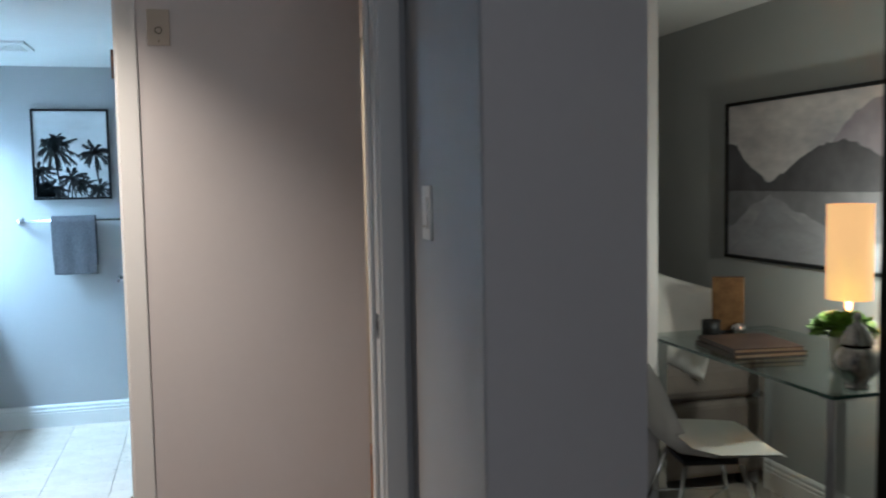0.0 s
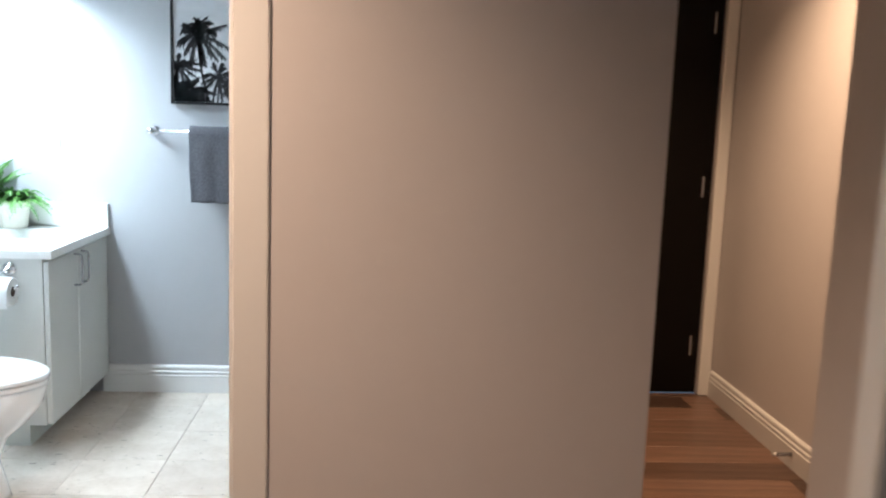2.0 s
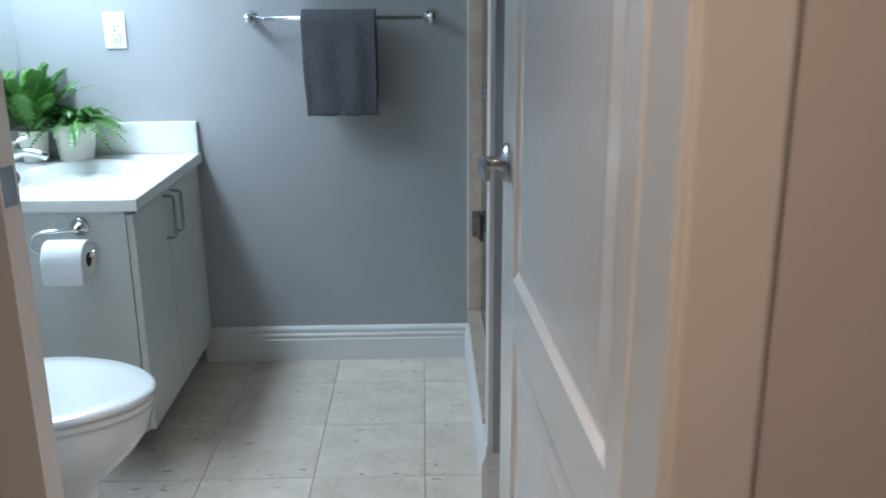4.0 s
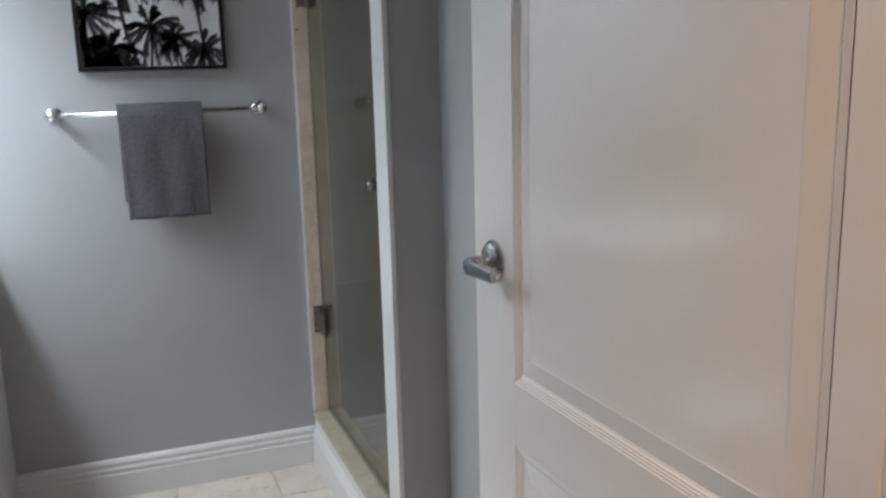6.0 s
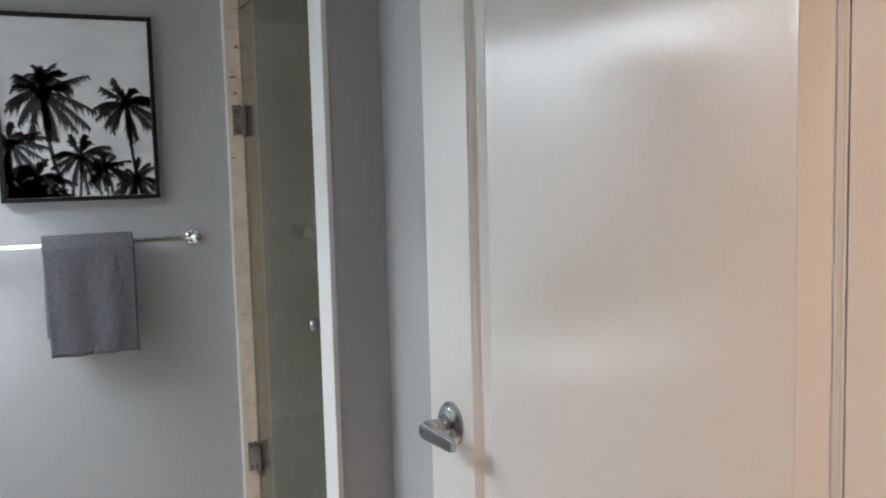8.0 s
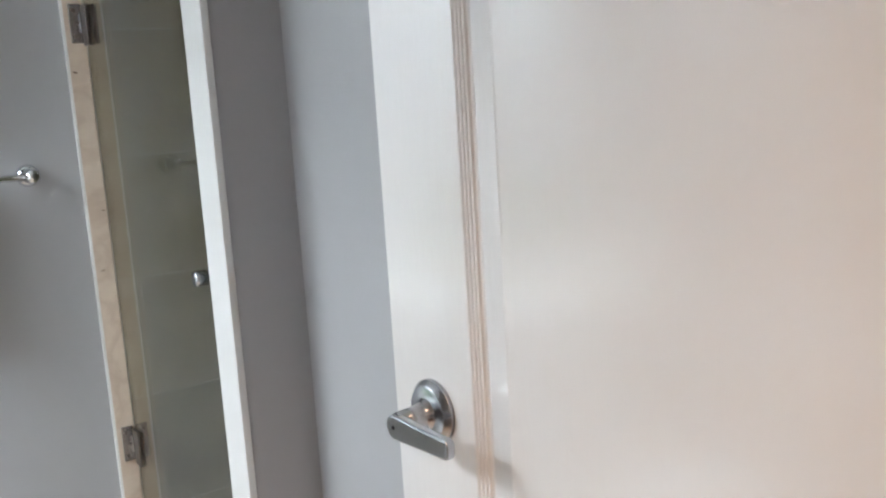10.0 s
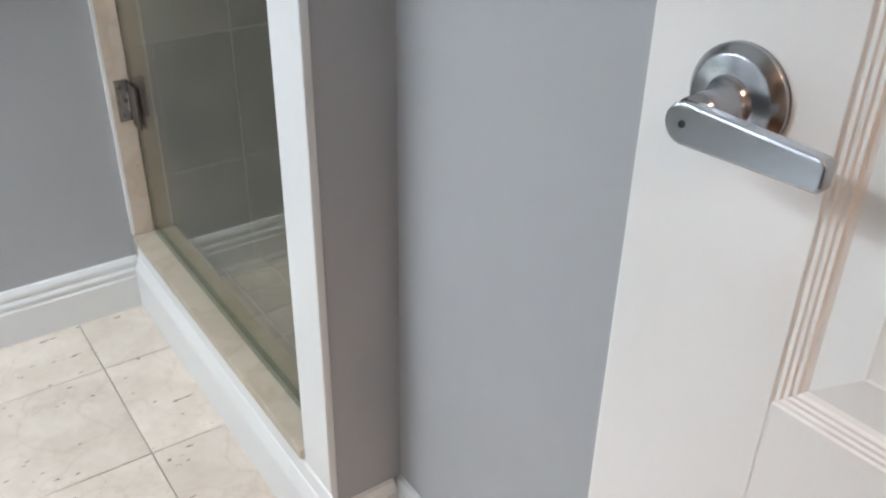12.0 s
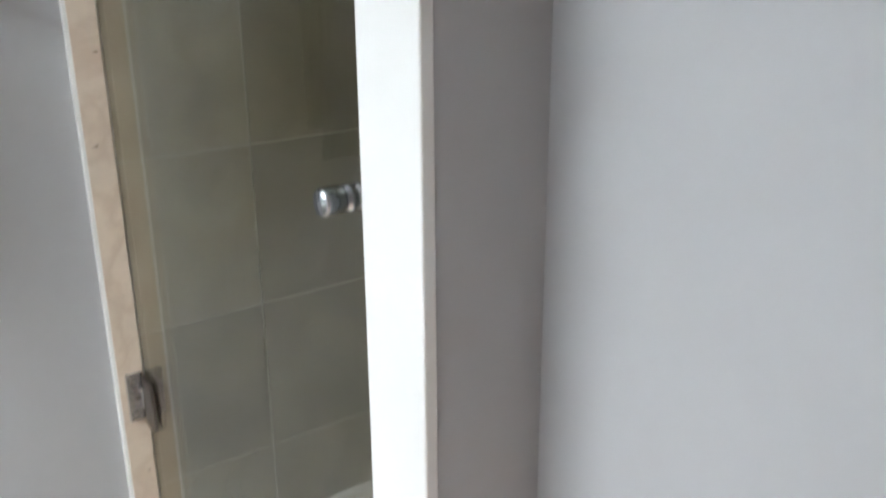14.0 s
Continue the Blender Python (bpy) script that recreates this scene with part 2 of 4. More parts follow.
def box(x0, x1, y0, y1, z0, z1, bev=0.0, seg=2, bm=None):
    b = bm or bmesh.new()
    r = bmesh.ops.create_cube(b, size=1, matrix=Matrix.LocRotScale(((x0 + x1) / 2, (y0 + y1) / 2, (z0 + z1) / 2), None, (abs(x1 - x0), abs(y1 - y0), abs(z1 - z0))))
    if bev:
        vs = set(r["verts"])
        es = [e for e in b.edges if e.verts[0] in vs]
        bmesh.ops.bevel(b, geom=es, offset=bev, segments=seg, profile=0.5, affect="EDGES")
    return b


def boxes(*items):
    b = bmesh.new()
    for it in items:
        box(*it, bm=b)
    return b


def lathe(profile, n=32, bm=None, m=None):
    """A body turned about z from (radius, height) pairs, closed where the radius is 0."""
    b = bm or bmesh.new()
    rings = []
    for r, z in profile:
        if r < 1e-6:
            rings.append([b.verts.new((0, 0, z))])
        else:
            rings.append([b.verts.new((r * math.cos(2 * math.pi * k / n), r * math.sin(2 * math.pi * k / n), z)) for k in range(n)])
    for p, q in zip(rings, rings[1:]):
        for k in range(n):
            j = (k + 1) % n
            if len(p) == 1 and len(q) == 1:
                continue
            if len(p) == 1:
                b.faces.new((p[0], q[k], q[j]))
            elif len(q) == 1:
                b.faces.new((p[k], p[j], q[0]))
            else:
                b.faces.new((p[k], p[j], q[j], q[k]))
    if m is not None:
        bmesh.ops.transform(b, matrix=m, verts=[v for ring in rings for v in ring])
    return b


def tube(points, radius, n=12, bm=None, cap=True, flat=1.0):
    """A round bar along a line of points; radius may be a list."""
    b = bm or bmesh.new()
    pts = [Vector(p) for p in points]
    rad = radius if isinstance(radius, (list, tuple)) else [radius] * len(pts)
    rings, up = [], None
    for i, p in enumerate(pts):
        d = (pts[min(i + 1, len(pts) - 1)] - pts[max(i - 1, 0)]).normalized()
        if up is None:
            up = Vector((0, 0, 1)) if abs(d.z) < 0.9 else Vector((1, 0, 0))
        s = d.cross(up).normalized()
        up = s.cross(d).normalized()
        rings.append([b.verts.new(p + rad[i] * (math.cos(a) * s + flat * math.sin(a) * up)) for a in (2 * math.pi * k / n for k in range(n))])
    for p, q in zip(rings, rings[1:]):
        for k in range(n):
            b.faces.new((p[k], p[(k + 1) % n], q[(k + 1) % n], q[k]))
    if cap:
        b.faces.new(rings[0][::-1])
        b.faces.new(rings[-1])
    return b


def arc(a, corner, c, n=6):
    a, corner, c = Vector(a), Vector(corner), Vector(c)
    return [a.lerp(corner, t).lerp(corner.lerp(c, t), t) for t in (k / n for k in range(n + 1))]


def loft(rings, closed_ends=True, bm=None):
    b = bm or bmesh.new()
    vs = [[b.verts.new(p) for p in ring] for ring in rings]
    n = len(vs[0])
    for p, q in zip(vs, vs[1:]):
        for k in range(n):
            b.faces.new((p[k], p[(k + 1) % n], q[(k + 1) % n], q[k]))
    if closed_ends:
        b.faces.new(vs[0][::-1])
        b.faces.new(vs[-1])
    return b


# skirting profile: out from the wall, up from the floor
SKIRT = [(0, 0), (0.018, 0), (0.018, 0.080), (0.0135, 0.083), (0.0135, 0.090), (0.0165, 0.092), (0.0155, 0.098), (0.010, 0.103), (0.010, 0.108), (0.0125, 0.110), (0.0115, 0.118), (0.006, 0.126), (0.0, 0.128)]


def skirting(name, a, b, inward, height=0.128, label="white moulded skirting board"):
    """Skirting along the floor line a to b; inward: the way into the room."""
    k = height / 0.128
    a, b, w = Vector((*a, 0)), Vector((*b, 0)), Vector((*inward, 0))
    return structure(name, loft([[p + w * o + Vector((0, 0, z * k)) for o, z in SKIRT] for p in (a, b)]), TRIM_PAINT, label)


# ---- bathroom shell ----
TOP = 2.07          # bathroom ceiling
YB, YH = -2.255, -2.36   # bathroom and hall faces of the wall between them
XL, XR = -1.47, 0.136      # left and right wall faces
structure("wall_north", boxes((XL - 0.12, 0.0, 0.0, 0.1, 0, 2.45)), GREY_PAINT, "grey painted wall behind towel bar and picture")
structure("wall_west", boxes((XL - 0.1, XL, -1.37, 0.0, 0, 2.45), (XL - 0.1, XL, YB, -2.12, 0, 2.45), (XL - 0.1, XL, -2.12, -1.37, 2.05, 2.45)), GREY_PAINT, "grey painted wall with a doorway beside the toilet")
structure("wall_east", boxes((XR, XR + 0.1, YB, -0.93, 0, 2.45)), GREY_PAINT, "grey painted wall behind the open door")
structure("shower_nib", boxes((0.0165, 1.05, -0.93, -0.85, 0, 2.45)), GREY_PAINT, "grey painted end of the shower wall")
structure("wall_south", boxes((XL - 0.1, -0.775, YH, YB, 0, 2.45), (0.036, 0.850, YH, YB, 0, 2.45), (-0.775, 0.036, YH, YB, 2.07, 2.45)), HALL_PAINT, "pale wall between hall and bathroom")
structure("bath_ceiling", boxes((XL, 1.05, YB, 0.0, TOP, TOP + 0.06)), CEILING_PAINT, "white painted low ceiling")

# white corner post on the shower nib
structure("shower_trim", box(0.006, 0.019, -0.9335, -0.846, 0.0, TOP, 0.002), TRIM_PAINT, "narrow white trim on the shower wall end")
# stone on the towel wall side of the shower opening
structure("shower_jamb", boxes((0.004, 0.047, -0.014, 0.0, 0.185, TOP)), JAMB_STONE, "cream stone jamb of the shower opening")
structure("caulk_bead", boxes((-0.0015, 0.0038, -0.0125, 0.0, 0.185, TOP)), PLASTIC, "white sealant bead beside the stone jamb")
# kerb: white front, stone top
structure("shower_curb", boxes((0.003, 0.092, -0.844, -0.015, 0, 0.163)), TRIM_PAINT, "white painted shower kerb")
structure("curb_skirting", loft([[Vector((0.006 - o, y, z)) for o, z in ((0, 0), (0.017, 0), (0.017, 0.098), (0.0155, 0.105), (0.008, 0.128), (0.006, 0.131), (0.004, 0.158), (0.0, 0.16))] for y in (-0.9515, -0.018)]), TRIM_PAINT, "white painted board on the shower kerb")
structure("curb_stone", box(-0.002, 0.097, -0.8455, -0.0145, 0.1645, 0.184, 0.003), CURB_STONE, "cream stone slab on the shower kerb")
structure("shower_lining", boxes((0.0, 1.1, 0.0, 0.1, 0, 2.45), (1.05, 1.15, -0.93, 0.0, 0, 2.45)), PALE_GROUT, "tiled shower walls")
structure("shower_grout", boxes((0.049, 1.04, -0.0088, 0.0, 0.021, TOP)), PALE_GROUT, "pale grout between the shower wall tiles")
structure("shower_pan", boxes((0.092, 1.05, -0.85, 0.0, -0.1, 0.02)), PALE_GROUT, "mortar bed of the shower floor")
structure("bath_subfloor", boxes((XL, XR, YB, 0.0, -0.1, -0.006)), GROUT, "grout bed under the floor tiles")
skirting("baseboard_north", (-0.94, 0.0), (0.0, 0.0), (0, -1))
skirting("baseboard_east", (XR, YB), (XR, -0.93), (-1, 0))
skirting("baseboard_nib", (0.006, -0.93), (XR - 0.015, -0.93), (0, -1))
skirting("baseboard_west", (XL, -0.71), (XL, -1.30), (1, 0))

# ---- hall, entry and bedroom shell ----
structure("entry_wall", boxes((0.6, 0.985, 0.07, 0.17, 0, 2.45), (1.875, 2.0, 0.07, 0.17, 0, 2.45), (0.985, 1.875, 0.07, 0.17, 2.08, 2.45)), HALL_PAINT, "pale wall around the entry door")
structure("wall_entry_east", boxes((1.94, 1.99, -2.4, 0.07, 0, 2.45)), HALL_PAINT, "pale wall of the entry")
structure("wall_entry_west", boxes((1.15, 1.16, -0.93, 0.07, 0, 2.45), (0.755, 0.850, YB, -0.93, 0, 2.45)), HALL_PAINT, "pale wall of the entry")
structure("wall_hall_east", boxes((1.21, 1.955, -2.46, -2.4, 0, 2.45)), HALL_PAINT, "pale wall between hall and den")
structure("wall_hall_slant", loft([[Vector((x, y, z)) for x, y in ((1.03, -3.789), (1.181, -3.789), (1.21, -2.46), (1.21, -2.4), (1.17, -2.4))] for z in (0, 2.45)]), HALL_PAINT, "pale slanting wall between hall and den")
structure("wall_hall_west", boxes((-2.0, -1.9, -3.3, YH, 0, 2.45)), HALL_PAINT, "pale end wall of the hall")
structure("wall_bedroom_north", boxes((-2.2, -0.19, -3.475, -3.38, 0, 2.45), (0.698, 1.02, -3.475, -3.38, 0, 2.45), (-0.19, 0.698, -3.475, -3.38, 2.07, 2.45)), GREY_PAINT, "grey wall around the bedroom doorway")
structure("wall_switch", boxes((0.752, 1.02, -3.879, -3.475, 0, 2.45), (0.752, 0.755, -4.027, -3.879, 0, 2.45)), GREY_PAINT, "grey wall with the light switch")
structure("closet_end", loft([[Vector((x, y, z)) for x, y in ((0.7555, -4.03), (1.181, -3.813), (1.181, -3.79), (0.7555, -3.88))] for z in (0, 2.45)]), HALL_PAINT, "pale wall end beside the den opening")
structure("wall_bedroom_east", boxes((1.70, 1.80, -7.6, -3.93, 0, 2.45)), GREY_PAINT, "grey bedroom wall")
structure("wall_bedroom_west", boxes((-2.3, -2.2, -7.6, -3.30, 0, 2.45)), GREY_PAINT, "grey bedroom wall")
# never in view; its window opening is added around the bedroom fill lamp
structure("wall_bedroom_south", boxes((-2.3, -0.4, -7.7, -7.6, 0, 2.45), (1.4, 1.8, -7.7, -7.6, 0, 2.45), (-0.4, 1.4, -7.7, -7.6, 0, 0.75), (-0.4, 1.4, -7.7, -7.6, 2.15, 2.45)), GREY_PAINT, "unseen grey bedroom wall with an added opening for the fill lamp")
structure("hall_ceiling", boxes((-2.3, 2.0, -7.7, YH, 2.4, 2.46), (0.6, 2.0, YH, 0.17, 2.4, 2.46)), CEILING_PAINT, "white painted ceiling")
structure("hall_subfloor", boxes((-2.3, 1.94, -3.43, YH, -0.1, -0.012), (0.6, 1.94, YH, 0.1, -0.1, -0.012), (-0.775, 0.032, YH, YB, -0.1, -0.004)), GROUT, "dark underlay below the planks")
structure("bedroom_floor", boxes((-2.3, 1.8, -7.7, -3.43, -0.1, -0.002)), CARPET, "beige carpet")
skirting("baseboard_entry_east", (1.94, 0.055), (1.94, -2.4), (-1, 0))
# den
structure("den_wall_east", boxes((2.68, 2.78, -4.9, 0.2, 0, 2.45)), DEN_PAINT, "grey den wall behind the desk")
structure("den_wall_north", boxes((1.99, 2.68, 0.1, 0.2, 0, 2.45)), DEN_PAINT, "grey den wall")
structure("den_wall_south", boxes((1.80, 2.68, -4.9, -4.8, 0, 2.45)), DEN_PAINT, "grey den wall")
structure("den_ceiling", boxes((1.02, 2.78, -4.9, -2.4, 2.13, 2.18), (1.99, 2.78, -2.4, 0.2, 2.13, 2.18)), CEILING_PAINT, "white painted low ceiling")
structure("den_floor", boxes((1.02, 2.78, -4.9, -2.4, -0.1, 0.0), (1.99, 2.78, -2.4, 0.2, -0.1, 0.0)), CARPET, "beige carpet")
skirting("baseboard_den", (2.68, -4.8), (2.68, 0.1), (-1, 0))
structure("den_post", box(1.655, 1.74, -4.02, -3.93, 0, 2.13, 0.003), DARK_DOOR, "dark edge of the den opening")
# side room behind the second bathroom door, unseen; window opening added for its fill lamp
structure("side_room", boxes((-4.0, -1.57, -3.2, -3.1, 0, 2.45), (-4.0, -1.57, -0.3, -0.2, 0, 2.45), (-4.1, -4.0, -3.2, -2.4, 0, 2.45), (-4.1, -4.0, -1.0, -0.2, 0, 2.45), (-4.1, -4.0, -2.4, -1.0, 0, 0.8), (-4.1, -4.0, -2.4, -1.0, 2.1, 2.45), (-1.6, -1.57, -3.1, YB, 0, 2.45)), GREY_PAINT, "grey walls of the side room")
structure("side_room_ceiling", boxes((-4.1, -1.57, -3.2, -0.2, 2.4, 2.46)), CEILING_PAINT, "white painted ceiling")
structure("side_room_floor", boxes((-4.1, -1.47, -3.2, -0.2, -0.1, -0.002)), CARPET, "beige carpet")


# ---- door frames ----
def casing(name, outline, label="white painted door casing"):
    """A flat moulded casing board: (x0, x1, y0, y1, z0, z1) boards in one frame."""
    e = tagged(new(name), label, kind="structure")
    for b in outline:
        part("casing_board", box(*b, 0.004), TRIM_PAINT, e)
    return e


casing("door_casing_1", [(0.038, 0.106, YH - 0.007, YH + 0.004, 0, 2.14), (-0.85, -0.778, YH - 0.007, YH + 0.004, 0, 2.14), (-0.778, 0.038, YH - 0.007, YH + 0.004, 2.068, 2.14)])
casing("door_jamb_1", [(0.032, 0.041, YH - 0.002, YB, 0, 2.06), (-0.782, -0.772, YH - 0.002, YB, 0, 2.06), (-0.772, 0.032, YH - 0.002, YB, 2.055, 2.068)], label="white painted bathroom door jamb")
casing("door_casing_1_inner", [(-0.85, -0.778, YB - 0.002, YB + 0.014, 0, 2.068)])
casing("door_casing_2", [(0.684, 0.736, -3.493, -3.473, 0, 2.13), (-0.262, -0.19, -3.493, -3.473, 0, 2.13), (-0.19, 0.684, -3.493, -3.473, 2.062, 2.13)])
jamb2 = casing("door_jamb_2", [(0.678, 0.700, -3.477, -3.38, 0, 2.06), (-0.192, -0.17, -3.477, -3.38, 0, 2.06), (-0.17, 0.678, -3.477, -3.38, 2.05, 2.072), (0.668, 0.679, -3.435, -3.40, 0, 2.05)], label="white painted bedroom door jamb")
part("strike_plate", box(0.6765, 0.679, -3.470, -3.442, 1.018, 1.076, 0.0008), SATIN, jamb2, "satin metal strike plate")
part("strike_hole", box(0.6758, 0.6775, -3.464, -3.449, 1.034, 1.06), RUBBER, jamb2, "dark latch hole")
casing("entry_casing", [(1.875, 1.930, 0.052, 0.072, 0, 2.1), (0.94, 0.985, 0.052, 0.072, 0, 2.13), (0.985, 1.875, 0.052, 0.072, 2.08, 2.13)])


# ---- doors ----
def ring_strip(b, x0, x1, z0, z1, y, s, profile):
    """A moulding round an opening; profile: (inset, drop) pairs, s: the side that it faces."""
    loops = []
    for i, d in profile:
        loops.append([b.verts.new((x, y - s * d, z)) for x, z in ((x0 + i, z0 + i), (x1 - i, z0 + i), (x1 - i, z1 - i), (x0 + i, z1 - i))])
    for p, q in zip(loops, loops[1:]):
        for k in range(4):
            b.faces.new((p[k], p[(k + 1) % 4], q[(k + 1) % 4], q[k]))


MOULD = [(0.0, 0.0), (0.0015, 0.0014), (0.0045, 0.0009), (0.0058, 0.0024), (0.0088, 0.0019), (0.010, 0.0035), (0.013, 0.0030), (0.0145, 0.0052), (0.018, 0.0066), (0.049, 0.0014), (0.051, 0.002), (0.0605, 0.0024)]


def lever_handle(door, u, v, z, side, towards=-1):
    """Round rose with a flat lever; side +1 or -1: the face, towards: which way the lever points along the leaf."""
    rot = pose(u, v, z, -90 * side)
    rose = part("rose", lathe([(0.0, 0.0125), (0.012, 0.0125), (0.0265, 0.0105), (0.0270, 0.0103), (0.0275, 0.0100), (0.0325, 0.0045), (0.0329, 0.004), (0.0330, 0.0), (0, 0)], 40), SATIN, door, "satin chrome round rose", True, rot)
    part("neck", lathe([(0.0165, 0.0115), (0.0140, 0.0140), (0.0122, 0.0185), (0.0108, 0.028), (0.010, 0.045), (0.0, 0.045)], 24), SATIN, rose, smooth=True)
    b = bmesh.new()
    # lever: rounded end at the neck, tapering flat bar
    out = []
    for k in range(9):
        a = math.pi / 2 + math.pi * k / 8
        out.append((0.0125 * math.cos(a), 0.0125 * math.sin(a)))
    out += [(0.05, -0.0105), (0.083, -0.0095), (0.086, -0.0065), (0.086, 0.0065), (0.083, 0.0095), (0.05, 0.0105)]
    s = towards
    loop = [(s * p, q) for p, q in out]
    y0, y1 = v + side * 0.041, v + side * 0.051
    low = [b.verts.new((u + p, y0, z + q - 0.004)) for p, q in loop]
    top = [b.verts.new((u + p, y1, z + q - 0.004)) for p, q in loop]
    b.faces.new(low)
    b.faces.new(top[::-1])
    for k in range(len(loop)):
        j = (k + 1) % len(loop)
        b.faces.new((low[k], low[j], top[j], top[k]))
    bmesh.ops.recalc_face_normals(b, faces=b.faces)
    bmesh.ops.bevel(b, geom=list(b.edges), offset=0.0018, segments=2, affect="EDGES", profile=0.5)
    lever = part("lever", b, SATIN, door, "satin chrome lever")
    part("lock_hole", lathe([(0.0021, 0), (0.0021, 0.001), (0, 0.001)], 16, m=pose(u, y1 - side * 0.0004, z - 0.004, -90 * side)), RUBBER, lever)


def panel_door(name, label, m, width, sf=0.105, sh=0.105, height=2.03, latch=1.015, backset=0.062):
    """Two-panel moulded door, hinged at its own x = 0, body between y = -0.035 and 0."""
    d = thing(name, label, "door", m)
    t = 0.035
    z0, z1, z2, z3 = 0.20, 0.716, 0.819, height - 0.115
    for x0, x1 in ((0, sh), (width - sf, width)):
        part("stile", box(x0, x1, -t, 0, 0.008, height, 0.0015), DOOR_PAINT, d)
    for a, c in ((0.008, z0), (z1, z2), (z3, height)):
        part("rail", box(sh, width - sf, -t, 0, a, c), DOOR_PAINT, d)
    for a, c in ((z0, z1), (z2, z3)):
        part("panel", box(sh + 0.06, width - sf - 0.06, -t + 0.0026, -0.0026, a + 0.06, c - 0.06), DOOR_PAINT, d)
        for y, s in ((0, 1), (-t, -1)):
            b = bmesh.new()
            ring_strip(b, sh, width - sf, a, c, y, s, MOULD)
            part("moulding", b, DOOR_PAINT, d)
    lever_handle(d, width - backset, 0.0, latch, 1)
    lever_handle(d, width - backset, -t, latch, -1)
    part("latch_plate", box(width - 0.0005, width + 0.001, -0.03, -0.006, latch - 0.03, latch + 0.03), SATIN, d)
    for z in (0.25, 1.795):
        part("hinge", boxes((-0.0015, 0.0005, -0.033, 0.0, z - 0.045, z + 0.045)), BRONZE, d, "bronze hinge")
        part("hinge_pin", lathe([(0, -0.048), (0.006, -0.048), (0.006, 0.048), (0, 0.048)], 12, m=pose(-0.004, 0.010, z)), BRONZE, d, smooth=True)
    return d


panel_door("bathroom_door", "white two-panel door standing open against a wall", pose(0.030, YB - 0.001, 0, 0, 0, 92.9), 0.793, 0.134, 0.058, latch=1.002, backset=0.070)
panel_door("side_door", "white two-panel door standing half open beside the toilet", pose(-1.423, -1.373, 0, 0, 0, -22.6), 0.72, latch=1.0)

# dark entry door
entry = thing("entry_door", "dark brown painted closed entry door", "door", pose(0.99, 0.085, 0))
part("leaf", box(0, 0.88, 0, 0.045, 0.006, 2.072, 0.003), DARK_DOOR, entry)
for z in (0.245, 1.018, 1.777):
    h = part("hinge", box(0.832, 0.844, -0.01, 0.0, z - 0.05, z + 0.05, 0.002), SATIN, entry, "satin metal hinge")
part("knob", lathe([(0.03, 0), (0.03, 0.006), (0.012, 0.012), (0.012, 0.03), (0.026, 0.045), (0.026, 0.06), (0, 0.068)], 24, m=pose(0.065, 0, 1.0, 90)), SATIN, entry, smooth=True)
# spring door stop on the entry skirting
stop = thing("door_stop", "coiled metal door stop on the skirting", "door stop", pose(1.925, -0.84, 0.055))
part("spring", tube([(-0.002 - 0.06 * k / 90, 0.007 * math.cos(k * 0.7), 0.007 * math.sin(k * 0.7)) for k in range(91)], 0.0016, 6), SATIN, stop, smooth=True)
part("tip", lathe([(0, 0), (0.008, 0), (0.008, 0.012), (0.006, 0.015), (0, 0.015)], 16, m=pose(-0.062, 0, 0, 0, -90)), PLASTIC, stop, "white rubber tip", True)
part("mount", lathe([(0.011, 0), (0.011, 0.003), (0, 0.003)], 16, m=pose(0.0, 0, 0, 0, -90)), SATIN, stop)


# ---- wall plates ----
def plate(name, label, category, m, mat, w=0.07, h=0.114):
    """A plate in its own x-z plane, facing -y."""
    e = thing(name, label, category, m)
    part("cover", box(-w / 2, w / 2, -0.006, 0, -h / 2, h / 2, 0.002), mat, e)
    return e


sw = plate("light_switch", "white rocker light switch on a grey wall", "switch", pose(0.752, -3.663, 1.315, 0, 0, -90), PLASTIC)
part("rocker", box(-0.0165, 0.0165, -0.010, -0.005, -0.033, 0.033, 0.0015), PLASTIC, sw)
part("slider", box(-0.012, 0.012, -0.0112, -0.0095, -0.030, -0.026), BEIGE_PLASTIC, sw)
for z in (-0.048, 0.048):
    part("screw", lathe([(0.003, 0), (0.003, 0.001), (0, 0.0014)], 12, m=pose(0, -0.006, z, 90)), PLASTIC, sw)
out = plate("power_outlet", "white duplex power outlet over the vanity", "outlet", pose(-1.145, 0.0, 1.162), PLASTIC)
for z in (-0.02, 0.02):
    face = part("socket", box(-0.0165, 0.0165, -0.0085, -0.005, z - 0.014, z + 0.014, 0.004), PLASTIC, out)
    for x, hh in ((-0.0065, 0.0045), (0.0065, 0.0035)):
        part("slot", boxes((x - 0.001, x + 0.001, -0.009, -0.0075, z + 0.001, z + 0.001 + hh * 2)), RUBBER, face)
    part("slot", lathe([(0.0024, 0), (0.0024, 0.0012), (0, 0.0012)], 12, m=pose(0, -0.0078, z - 0.007, 90)), RUBBER, face)
part("screw", lathe([(0.003, 0), (0.003, 0.001), (0, 0.0014)], 12, m=pose(0, -0.006, 0, 90)), SATIN, out)
chime = plate("wall_speaker_plate", "beige wall plate with a ring of slots", "wall plate", pose(0.176, YH, 1.904), BEIGE_PLASTIC, 0.072, 0.118)
for k in range(8):
    part("slot", box(-0.004, 0.004, -0.0068, -0.0055, 0.009, 0.012), RUBBER, chime, at=pose(0, 0, -0.01, 0, 45 * k))
part("screw", lathe([(0.0028, 0), (0.0028, 0.001), (0, 0.0014)], 12, m=pose(0, -0.006, -0.045, 90)), RUBBER, chime)


